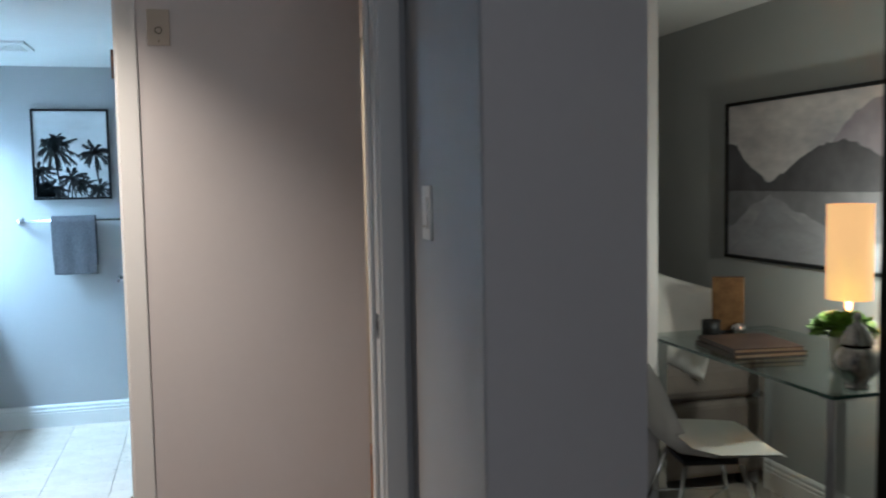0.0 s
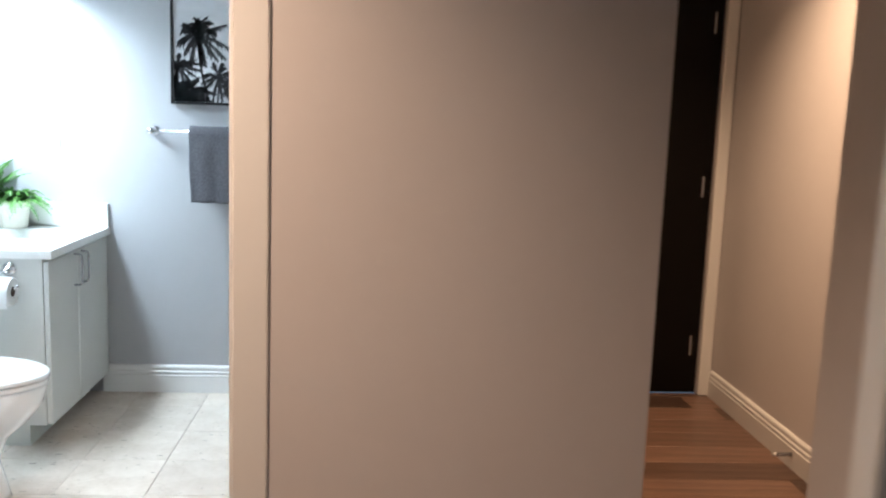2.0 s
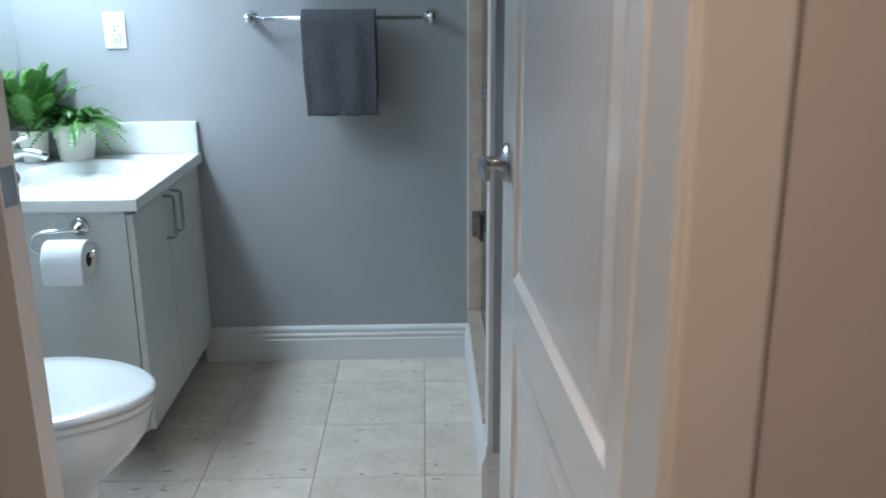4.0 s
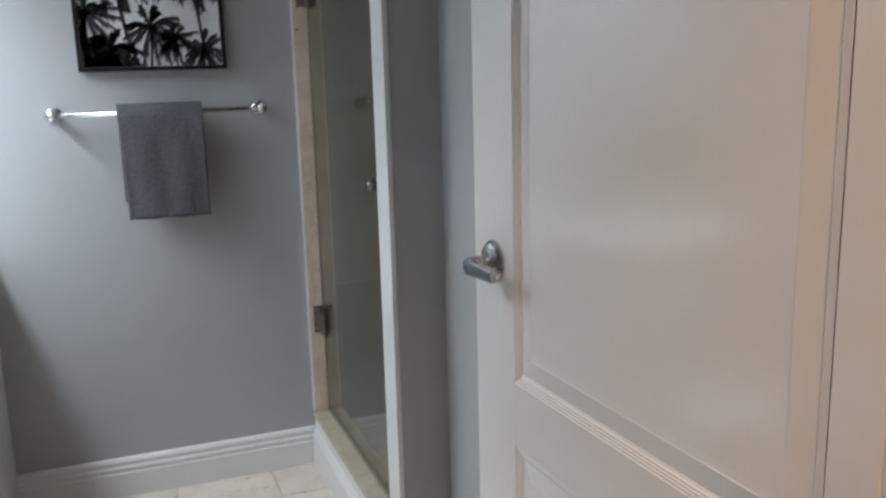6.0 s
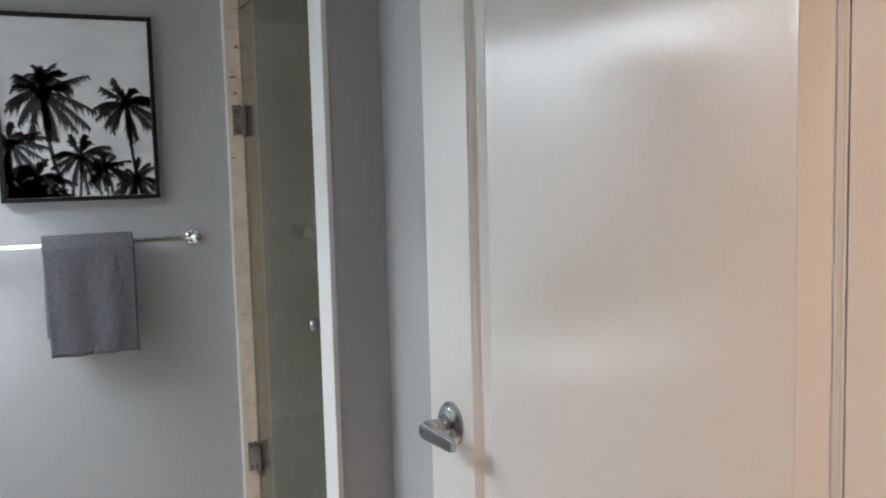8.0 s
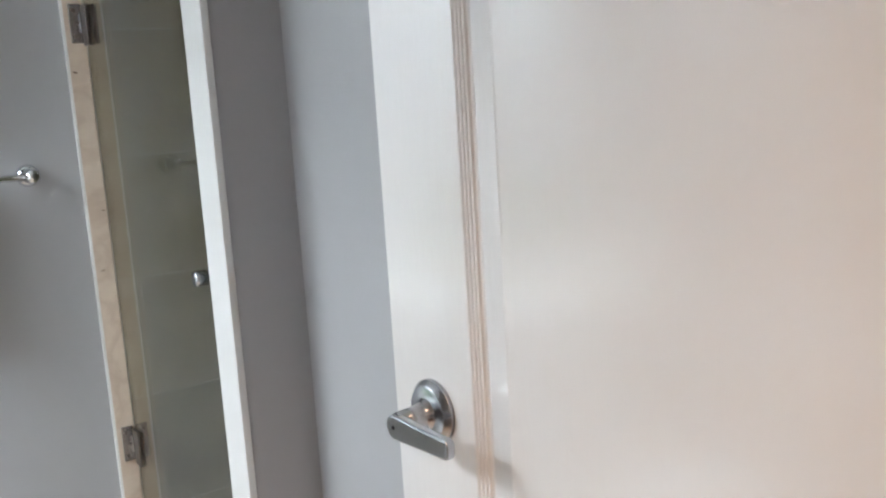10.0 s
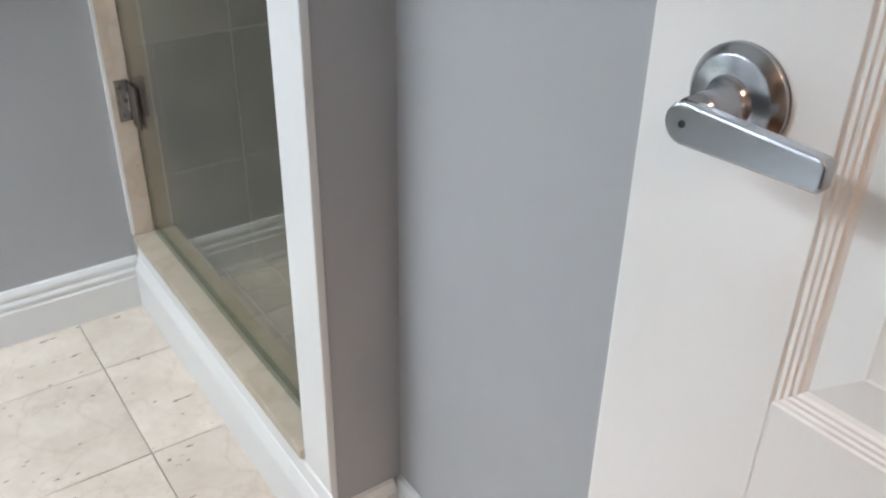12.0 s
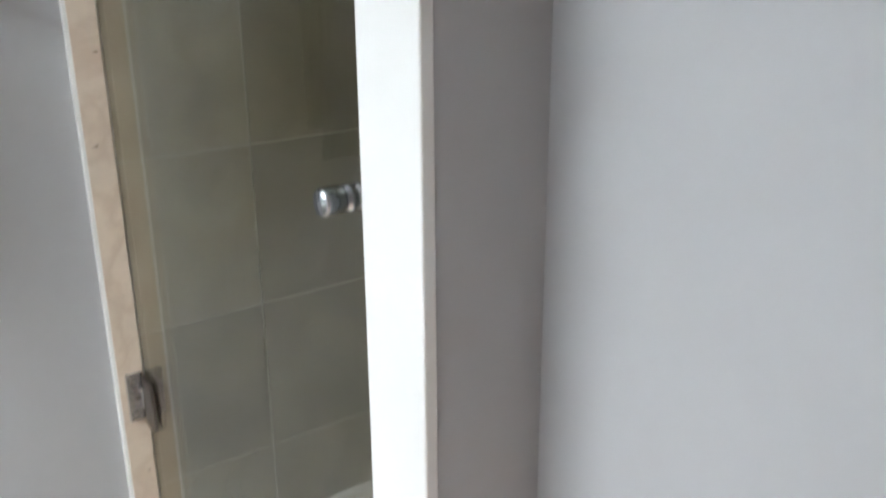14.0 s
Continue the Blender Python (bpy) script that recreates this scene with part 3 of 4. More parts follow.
# ---- shower ----
door = thing("shower_door", "greenish frameless glass shower door with metal hinges", "shower door", pose(0.050, -0.02, 0.2))
gp = part("glass_panel", box(-0.004, 0.004, -0.806, -0.008, 0.0, 1.665, 0.001, 1), CLEAR, door, "clear greenish glass")
gp.visible_shadow = False
part("glass_edge", boxes((-0.0042, 0.0042, -0.8085, -0.8062, 0.0, 1.665), (-0.0042, 0.0042, -0.806, -0.008, 1.6655, 1.668)), GLASS_EDGE, door)
for z in (0.303, 1.340):
    h = part("hinge", box(-0.036, -0.008, -0.001, 0.0055, z - 0.045, z + 0.045, 0.0012), SATIN, door, "satin metal wall plate of the hinge")
    part("knuckle", box(-0.016, -0.006, -0.012, 0.004, z - 0.022, z + 0.022, 0.002), SATIN, h)
    for x0, x1 in ((-0.011, -0.0045), (0.0045, 0.011)):
        part("clamp", box(x0, x1, -0.05, -0.006, z - 0.052, z + 0.04, 0.001), DARK_STEEL, h, "dark glass clamp")
    for dz in (-0.03, 0.0, 0.03):
        part("screw", lathe([(0.0045, 0), (0.0045, 0.001), (0, 0.0016)], 12, m=pose(-0.026 + 0.008 * (dz == 0), -0.001, z + dz, 90)), DARK_STEEL, h)
part("sweep", box(-0.006, 0.006, -0.806, -0.008, -0.014, 0.001), TOP_GLASS, door, "clear sill strip")
kn = part("knob", lathe([(0.0, 0.004), (0.013, 0.004), (0.013, 0.012), (0.0105, 0.014), (0.0105, 0.017), (0.0135, 0.019), (0.0135, 0.023), (0.0105, 0.025), (0.0105, 0.028), (0.0135, 0.03), (0.0135, 0.047), (0.012, 0.050), (0, 0.050)], 28, m=pose(0, -0.765, 0.835, 0, -90)), SATIN, door, "ridged satin chrome knob", True)
part("knob_back", lathe([(0.0, 0.004), (0.013, 0.004), (0.0135, 0.04), (0, 0.042)], 28, m=pose(0, -0.765, 0.835, 0, 90)), CHROME, door, smooth=True)

# ---- towel bar, towel, picture ----
bar = thing("towel_bar", "chrome towel bar with round wall flanges", "towel bar", pose(-0.409, 0, 1.197))
part("bar", tube([(-0.3, -0.065, 0), (0.3, -0.065, 0)], 0.008, 16), CHROME, bar, smooth=True)
for x in (-0.291, 0.291):
    part("flange", lathe([(0.026, 0), (0.026, 0.006), (0.02, 0.012), (0.012, 0.018), (0.0095, 0.03), (0.0095, 0.052), (0.014, 0.056), (0.0165, 0.066), (0.014, 0.077), (0, 0.081)], 28, m=pose(x, 0, 0, 90)), CHROME, bar, smooth=True)


def towel(x0, x1, zbar, drop_front, drop_back):
    """A folded towel hung over a bar: a closed thick sheet with soft folds."""
    path = []
    r = 0.016
    for k in range(24):
        path.append((-0.065 - r - 0.006 - 0.008 * math.sin(k / 23 * 2.2), zbar - drop_front + (drop_front) * k / 23))
    for k in range(1, 10):
        a = math.pi * k / 10
        path.append((-0.065 - (r + 0.006) * math.cos(a), zbar + (r) * math.sin(a)))
    for k in range(16):
        path.append((-0.065 + r + 0.004, zbar - drop_back * k / 15))
    nx = 34
    b = bmesh.new()
    def sheet(thick):
        g = []
        for i, (y, z) in enumerate(path):
            line = []
            for k in range(nx + 1):
                x = x0 + (x1 - x0) * k / nx
                hang = min(1, max(0, (zbar - z) / drop_front)) if i < 24 else 0.2
                w = 0.003 * hang * math.sin(k * 0.42 + 0.8) + 0.004 * noise.noise(Vector((x * 14, z * 9, 1.7))) + 0.0025 * noise.noise(Vector((x * 70, z * 70, 3)))
                sx = x + 0.006 * hang * noise.noise(Vector((0.3, z * 8, k * 0.03))) + (0.006 * hang if k < nx / 2 else -0.001 * hang)
                out = -1 if i < 24 else (1 if i > 32 else 0)
                line.append(b.verts.new((sx, y + out * thick + w, z + (thick if 24 <= i <= 32 else 0) + (0.001 * math.sin(k * 0.5) if i == 0 else 0))))
            g.append(line)
        return g
    a, c = sheet(0.012), sheet(0.0)
    n = len(path)
    for g in (a, c):
        for i in range(n - 1):
            for k in range(nx):
                b.faces.new((g[i][k], g[i][k + 1], g[i + 1][k + 1], g[i + 1][k]))
    for i in range(n - 1):
        for k in (0, nx):
            b.faces.new((a[i][k], a[i + 1][k], c[i + 1][k], c[i][k]))
    for i in (0, n - 1):
        for k in range(nx):
            b.faces.new((a[i][k], a[i][k + 1], c[i][k + 1], c[i][k]))
    return b


tagged(part("hand_towel", towel(-0.531, -0.294, 1.197, 0.306, 0.26), TOWEL, None, "dark grey terry towel folded over the bar", True), category="towel")


def palm(b, x, z, size, lean, trunk, seed, y):
    """A flat printed palm: crown of fronds with leaflets and a thin trunk."""
    r = random.Random(seed)
    base = [(x + lean * t * t, z - trunk * t) for t in (0, 0.33, 0.66, 1.0)]
    w = size * 0.05
    for (ax, az), (cx, cz) in zip(base, base[1:]):
        b.faces.new([b.verts.new(p) for p in ((ax - w, y, az), (ax + w, y, az), (cx + w, y, cz), (cx - w, y, cz))])
    n = 15
    for k in range(n):
        a = 2 * math.pi * k / n + r.uniform(-0.18, 0.18)
        ln = size * r.uniform(0.85, 1.25)
        droop = size * r.uniform(0.15, 0.5)
        pts = []
        for s in range(15):
            t = s / 14
            pts.append(Vector((x + ln * t * math.cos(a) + size * 0.12 * t * t, 0, z + ln * t * math.sin(a) * 0.85 - droop * t * t)))
        for s in range(14):
            p, q = pts[s], pts[s + 1]
            d = (q - p).normalized()
            nrm = Vector((-d.z, 0, d.x))
            wl = size * 0.36 * (1 - abs(s / 14 - 0.45)) * r.uniform(0.6, 1.15)
            for sg in (1, -1):
                tip = p + sg * nrm * wl * 0.5 + d * wl * 0.95 + Vector((0, 0, -wl * 0.55))
                b.faces.new([b.verts.new((v.x, y, v.z)) for v in (p - d * wl * 0.12, q + d * wl * 0.12, tip)])



def clip_flat(b, x0, x1, z0, z1):
    for co, no in (((x0, 0, 0), (-1, 0, 0)), ((x1, 0, 0), (1, 0, 0)), ((0, 0, z0), (0, 0, -1)), ((0, 0, z1), (0, 0, 1))):
        bmesh.ops.bisect_plane(b, geom=b.verts[:] + b.edges[:] + b.faces[:], plane_co=co, plane_no=no, clear_outer=True)


PX0, PX1, PZ0, PZ1 = -0.621, -0.207, 1.316, 1.829
pic = thing("palm_picture", "black-framed black and white print of palm trees", "picture", pose(0, 0, 0))
for b_ in ((PX0, PX0 + 0.012, PZ0, PZ1), (PX1 - 0.012, PX1, PZ0, PZ1), (PX0 + 0.012, PX1 - 0.012, PZ0, PZ0 + 0.012), (PX0 + 0.012, PX1 - 0.012, PZ1 - 0.012, PZ1)):
    part("frame_side", box(b_[0], b_[1], -0.036, -0.003, b_[2], b_[3], 0.001, 1), BLACK, pic)
part("print", boxes((PX0 + 0.012, PX1 - 0.012, -0.027, -0.004, PZ0 + 0.012, PZ1 - 0.012)), CANVAS, pic, "grey cloudy sky print")
W_, H_ = PX1 - PX0 - 0.024, PZ1 - PZ0 - 0.024
pb = bmesh.new()
for u_, v_, s_, l_, t_, sd in ((0.27, 0.60, 0.19, 0.05, 0.62, 1), (0.29, 0.68, 0.10, 0.0, 0.0, 11), (0.83, 0.535, 0.165, 0.03, 0.55, 2), (0.50, 0.235, 0.145, -0.01, 0.3, 3), (0.67, 0.17, 0.10, 0.0, 0.2, 4), (0.87, 0.10, 0.125, 0.0, 0.2, 5), (0.05, 0.315, 0.14, 0.0, 0.4, 6), (0.03, 0.13, 0.14, 0.0, 0.2, 7), (0.22, 0.12, 0.13, 0.0, 0.2, 8), (0.10, 0.04, 0.12, 0.0, 0.1, 9), (0.27, 0.01, 0.10, 0.0, 0.1, 10)):
    palm(pb, PX0 + 0.012 + u_ * W_, PZ0 + 0.012 + v_ * H_, s_ * H_ * 1.15, l_, t_ * H_, sd, -0.0275)
clip_flat(pb, PX0 + 0.0125, PX1 - 0.0125, PZ0 + 0.0125, PZ1 - 0.0125)
part("palm_print", pb, INK, pic, "black palm silhouettes")


# ---- vanity ----
van = thing("vanity_cabinet", "white laminate vanity cabinet under the counter", "cabinet", pose(0, 0, 0))
part("body", boxes((-1.465, -0.938, -0.70, -0.004, 0.085, 0.728)), CABINET, van)
part("toe_kick", boxes((-1.465, -1.005, -0.69, -0.004, 0.0, 0.085)), CABINET, van)
for y0, y1, hy in ((-0.698, -0.387, -0.425), (-0.383, -0.006, -0.345)):
    dr = part("door", box(-0.936, -0.916, y0, y1, 0.09, 0.716, 0.003), CABINET, van)
    pts = [(-0.918, hy, 0.578)] + arc((-0.90, hy, 0.578), (-0.886, hy, 0.578), (-0.886, hy, 0.593)) + arc((-0.886, hy, 0.69), (-0.886, hy, 0.705), (-0.90, hy, 0.705)) + [(-0.918, hy, 0.705)]
    part("handle", tube(pts, 0.0045, 10), SATIN, dr, "satin metal bar handle", True)


def counter_top():
    """Counter with an oval basin sunk into it."""
    b = bmesh.new()
    x0, x1, y0, y1, z = -1.468, -0.900, -0.712, -0.002, 0.76
    nx, ny = 46, 56
    g = []
    for i in range(nx + 1):
        line = []
        for j in range(ny + 1):
            x, y = x0 + (x1 - x0) * i / nx, y0 + (y1 - y0) * j / ny
            r = math.hypot((x + 1.19) / 0.17, (y + 0.36) / 0.225)
            dz = -0.12 * (1 - r ** 2.6) if r < 1 else 0
            lip = 0.004 * math.exp(-((r - 1.06) / 0.05) ** 2)
            line.append(b.verts.new((x, y, z + dz + lip)))
        g.append(line)
    for i in range(nx):
        for j in range(ny):
            b.faces.new((g[i][j], g[i + 1][j], g[i + 1][j + 1], g[i][j + 1]))
    rim = [g[i][0] for i in range(nx + 1)] + [g[nx][j] for j in range(1, ny + 1)] + [g[i][ny] for i in range(nx - 1, -1, -1)] + [g[0][j] for j in range(ny - 1, 0, -1)]
    low = [b.verts.new((v.co.x, v.co.y, 0.729)) for v in rim]
    for k in range(len(rim)):
        j = (k + 1) % len(rim)
        b.faces.new((rim[k], rim[j], low[j], low[k]))
    return b


ct = thing("countertop", "white cultured marble countertop with integral basin", "countertop", pose(0, 0, 0))
part("slab", counter_top(), COUNTER, ct, smooth=False)
for p in ct.children[0].data.polygons:
    p.use_smooth = abs(p.normal.z) > 0.3
part("backsplash", box(-1.468, -0.905, -0.022, -0.001, 0.7605, 0.866, 0.003), COUNTER, ct, "white backsplash")
part("backsplash", box(-1.468, -1.448, -0.712, -0.023, 0.7605, 0.866, 0.003), COUNTER, ct)
part("drain", lathe([(0.02, 0.0), (0.018, 0.003), (0, 0.003)], 20, m=pose(-1.19, -0.36, 0.642)), CHROME, ct, "chrome drain", True)

fau = thing("faucet", "chrome single lever basin faucet", "faucet", pose(-1.395, -0.36, 0.763))
part("body", lathe([(0.03, 0), (0.028, 0.01), (0.021, 0.018), (0.02, 0.06), (0.017, 0.072), (0, 0.078)], 24), CHROME, fau, smooth=True)
part("spout", tube(arc((0.005, 0, 0.045), (0.07, 0, 0.085), (0.13, 0, 0.05), 8), [0.015, 0.0145, 0.014, 0.0135, 0.013, 0.0125, 0.012, 0.0115, 0.011], 14), CHROME, fau, smooth=True)
part("lever", tube([(-0.005, 0, 0.075), (0.03, 0, 0.092), (0.085, 0, 0.112)], [0.008, 0.007, 0.009], 12, flat=0.6), CHROME, fau, smooth=True)

mir = thing("vanity_mirror", "frameless mirror above the vanity counter", "mirror", pose(0, 0, 0))
part("mirror_glass", box(-1.469, -1.464, -0.75, -0.004, 0.868, 1.79, 0.001, 1), MIRROR, mir)
val = thing("light_valance", "white box valance with lit diffuser over the mirror", "light fixture", pose(0, 0, 0))
part("front", boxes((-1.157, -1.142, -1.06, -0.001, 1.80, 2.069)), CABINET, val)
part("end", boxes((-1.469, -1.157, -1.06, -1.045, 1.80, 2.069)), CABINET, val)
part("diffuser", boxes((-1.468, -1.158, -1.044, -0.002, 1.912, 1.918)), TUBE, val, "glowing white diffuser")


# ---- paper holder ----
ph = thing("paper_holder", "chrome toilet paper holder on the vanity side", "paper holder", pose(-1.055, -0.7005, 0.688))
part("flange", lathe([(0.026, 0), (0.026, 0.006), (0.02, 0.011), (0.01, 0.015), (0.008, 0.04), (0, 0.045)], 24, m=pose(0, 0, 0, 90)), CHROME, ph, smooth=True)
part("arm", tube([(0, -0.04, 0), (-0.06, -0.055, 0.0)] + arc((-0.085, -0.06, -0.002), (-0.11, -0.064, -0.01), (-0.108, -0.066, -0.045)) + [(-0.08, -0.068, -0.062), (0.045, -0.068, -0.06), (0.056, -0.068, -0.048)], 0.0055, 10), CHROME, ph, smooth=True)
pr_ = thing("toilet_paper", "white toilet paper roll on the holder", "paper roll", pose(-1.07, -0.7685, 0.617))
rb = bmesh.new()
lathe([(0.019, -0.052), (0.05, -0.052), (0.0515, -0.049), (0.0515, 0.049), (0.05, 0.052), (0.019, 0.052), (0.019, -0.052)], 36, bm=rb, m=pose(0, 0, 0, 0, 90))
part("paper", rb, PAPER, pr_, smooth=False)
part("core", lathe([(0.0188, -0.0525), (0.0175, -0.0525), (0.0175, 0.0525), (0.0188, 0.0525), (0.0188, -0.0525)], 24, m=pose(0, 0, 0, 0, 90)), CARD, pr_, "brown card core")
part("loose_sheet", loft([[Vector((x, y, z)) for x in (-0.05, 0.05)] + [Vector((x, y + 0.0008, z)) for x in (0.05, -0.05)] for y, z in ((-0.0525, 0.0), (-0.0535, -0.03), (-0.05, -0.055))]), PAPER, pr_)


# ---- toilet ----
def egg(cx, cy, z, front, back, half, n=40):
    """An egg outline: the front points to +x."""
    pts = []
    for k in range(n):
        a = 2 * math.pi * k / n
        c, s = math.cos(a), math.sin(a)
        pts.append(Vector((cx + (front if c > 0 else back) * c, cy + half * s * (1 - 0.08 * max(0, c)), z)))
    return pts


def toilet(cx, cy):
    t = thing("toilet", "white porcelain toilet with closed lid", "toilet", pose(cx, cy, 0))
    part("pedestal", loft([egg(-0.02, 0, 0.0, 0.145, 0.30, 0.105), egg(-0.02, 0, 0.02, 0.14, 0.295, 0.10), egg(-0.03, 0, 0.13, 0.12, 0.29, 0.085), egg(-0.02, 0, 0.21, 0.14, 0.29, 0.095), egg(0.0, 0, 0.27, 0.19, 0.28, 0.135), egg(0.0, 0, 0.33, 0.235, 0.27, 0.168), egg(0.0, 0, 0.385, 0.25, 0.26, 0.178), egg(0, 0, 0.395, 0.245, 0.255, 0.172)]), PORCELAIN, t, smooth=True)
    part("seat", loft([egg(0, 0, 0.397, 0.25, 0.22, 0.182), egg(0, 0, 0.40, 0.256, 0.225, 0.187), egg(0, 0, 0.411, 0.256, 0.225, 0.187), egg(0, 0, 0.414, 0.25, 0.22, 0.182)]), PORCELAIN, t, smooth=False)
    part("lid", loft([egg(0, 0, 0.4165, 0.253, 0.222, 0.184), egg(0, 0, 0.419, 0.258, 0.227, 0.189), egg(0, 0, 0.428, 0.258, 0.227, 0.189), egg(0, 0, 0.433, 0.25, 0.22, 0.181), egg(0, 0, 0.4345, 0.20, 0.18, 0.14), egg(0, 0, 0.4348, 0.05, 0.05, 0.04)]), PORCELAIN, t, "smooth white lid", smooth=True)
    part("tank", box(-0.455, -0.265, -0.175, 0.175, 0.37, 0.70, 0.02, 3), PORCELAIN, t, smooth=False)
    part("tank_lid", box(-0.46, -0.255, -0.182, 0.182, 0.702, 0.735, 0.012, 3), PORCELAIN, t)
    part("tank_neck", box(-0.42, -0.2, -0.11, 0.11, 0.30, 0.372, 0.02, 2), PORCELAIN, t)
    part("flush_lever", tube([(-0.262, 0.12, 0.65), (-0.25, 0.12, 0.65), (-0.245, 0.07, 0.645)], 0.005, 10), CHROME, t, "chrome flush lever", True)
    for y in (-0.098, 0.098):
        part("bolt_cap", lathe([(0.016, 0), (0.016, 0.01), (0.01, 0.02), (0, 0.022)], 16, m=pose(-0.09, y * 1.18, 0.0)), PORCELAIN, t, smooth=True)
    for y in (-0.075, 0.075):
        part("seat_hinge", box(-0.235, -0.2, y - 0.02, y + 0.02, 0.40, 0.43, 0.006), PORCELAIN, t)
    return t


toilet(-1.015, -1.155)


# ---- plants ----
def fern(name, label, m, fronds, length, pot_r, pot_h, seed, leaf_w=0.02, lift=(0.35, 1.25), droop=0.62, leaf=LEAF):
    r = random.Random(seed)
    e = thing(name, label, "plant", m)
    part("pot", lathe([(0, 0), (pot_r * 0.78, 0), (pot_r * 0.82, 0.004), (pot_r, pot_h * 0.96), (pot_r * 1.02, pot_h), (pot_r * 0.93, pot_h), (pot_r * 0.9, pot_h * 0.88), (0, pot_h * 0.88)], 32), POT, e, "cream ceramic pot", True)
    part("soil", lathe([(pot_r * 0.9, pot_h * 0.885), (pot_r * 0.5, pot_h * 0.92), (0, pot_h * 0.93)], 20), SOIL, e)
    for f in range(fronds):
        b = bmesh.new()
        a, up = r.uniform(0, 2 * math.pi), r.uniform(lift[0], lift[1])
        ln = length * r.uniform(0.7, 1.1)
        d = Vector((math.cos(a), math.sin(a), 0))
        side = Vector((-d.y, d.x, 0))
        base = d * pot_r * 0.3 + Vector((0, 0, pot_h * 0.9))
        pts = [base + d * ln * math.cos(up) * t + Vector((0, 0, ln * (math.sin(up) * t - droop * t * t))) for t in (k / 16 for k in range(17))]
        for k in range(16):
            p, q = pts[k], pts[k + 1]
            ax = (q - p).normalized()
            nrm = side.cross(ax).normalized()
            b.faces.new([b.verts.new(v) for v in (p - side * 0.0008, p + side * 0.0008, q + side * 0.0008, q - side * 0.0008)])
            if k < 2:
                continue
            wl = leaf_w * 2.0 * math.sin(math.pi * min(1, (k + 1.5) / 17.5)) ** 0.7 * r.uniform(0.8, 1.15)
            for sg in (1, -1):
                tip = p + sg * side * wl + ax * wl * 0.45 - Vector((0, 0, wl * 0.25)) + nrm * r.uniform(-0.003, 0.003)
                midl = p + sg * side * wl * 0.5 + ax * wl * 0.62
                b.faces.new([b.verts.new(v) for v in (p, p + ax * (q - p).length * 0.85, midl, tip)])
        part("frond", b, leaf, e)
    return e


fern("fern_plant", "tall green fern in a cream pot on the counter", pose(-1.395, -0.14, 0.762), 46, 0.36, 0.046, 0.10, 5, 0.0145, (0.95, 1.5), 0.42)
fern("fern_plant", "low drooping fern in a wide cream pot on the counter", pose(-1.275, -0.105, 0.762), 60, 0.21, 0.066, 0.115, 6, 0.0115, (0.5, 1.4), 0.75)

# ---- ceiling vent ----
vent = thing("ceiling_vent", "white ceiling vent grille", "vent", pose(-0.62, -0.78, TOP))
part("frame", boxes((-0.14, 0.14, -0.14, -0.115, -0.012, 0), (-0.14, 0.14, 0.115, 0.14, -0.012, 0), (-0.14, -0.115, -0.115, 0.115, -0.012, 0), (0.115, 0.14, -0.115, 0.115, -0.012, 0)), PLASTIC, vent)
for k in range(9):
    part("slat", box(-0.115, 0.115, -0.004, 0.004, -0.011, -0.002), PLASTIC, vent, at=pose(0, -0.1 + 0.025 * k, 0))

# ---- hall lamps ----
for hx, hy in ((1.5, -1.05), (-0.33, -2.85)):
    dl = thing("recessed_downlight", "white recessed ceiling downlight", "downlight", pose(hx, hy, 2.4), "hall downlights")
    part("ring", lathe([(0.085, 0), (0.085, -0.006), (0.07, -0.008), (0.068, 0)], 28), PLASTIC, dl)
    part("lens", lathe([(0.068, -0.004), (0, -0.004)], 28), BULB, dl, "glowing warm lens")

# ---- den furniture ----
desk = thing("glass_desk", "glass-topped desk with chrome legs along the wall", "desk", pose(2.335, -2.77, 0))
part("glass_top", box(-0.30, 0.30, -0.565, 0.565, 0.728, 0.74, 0.002, 1), TOP_GLASS, desk, "clear glass top").visible_shadow = False
part("glass_rim", boxes((-0.3015, -0.3002, -0.565, 0.565, 0.7285, 0.7395), (-0.3, 0.3, -0.5665, -0.5652, 0.7285, 0.7395)), GLASS_EDGE, desk, "dark green glass edge")
for x in (-0.25, 0.25):
    for y in (-0.52, 0.52):
        part("leg", box(x - 0.02, x + 0.02, y - 0.02, y + 0.02, 0.0, 0.716, 0.002), CHROME, desk)
        part("leg_cap", box(x - 0.035, x + 0.035, y - 0.035, y + 0.035, 0.716, 0.728, 0.002), CHROME, desk)


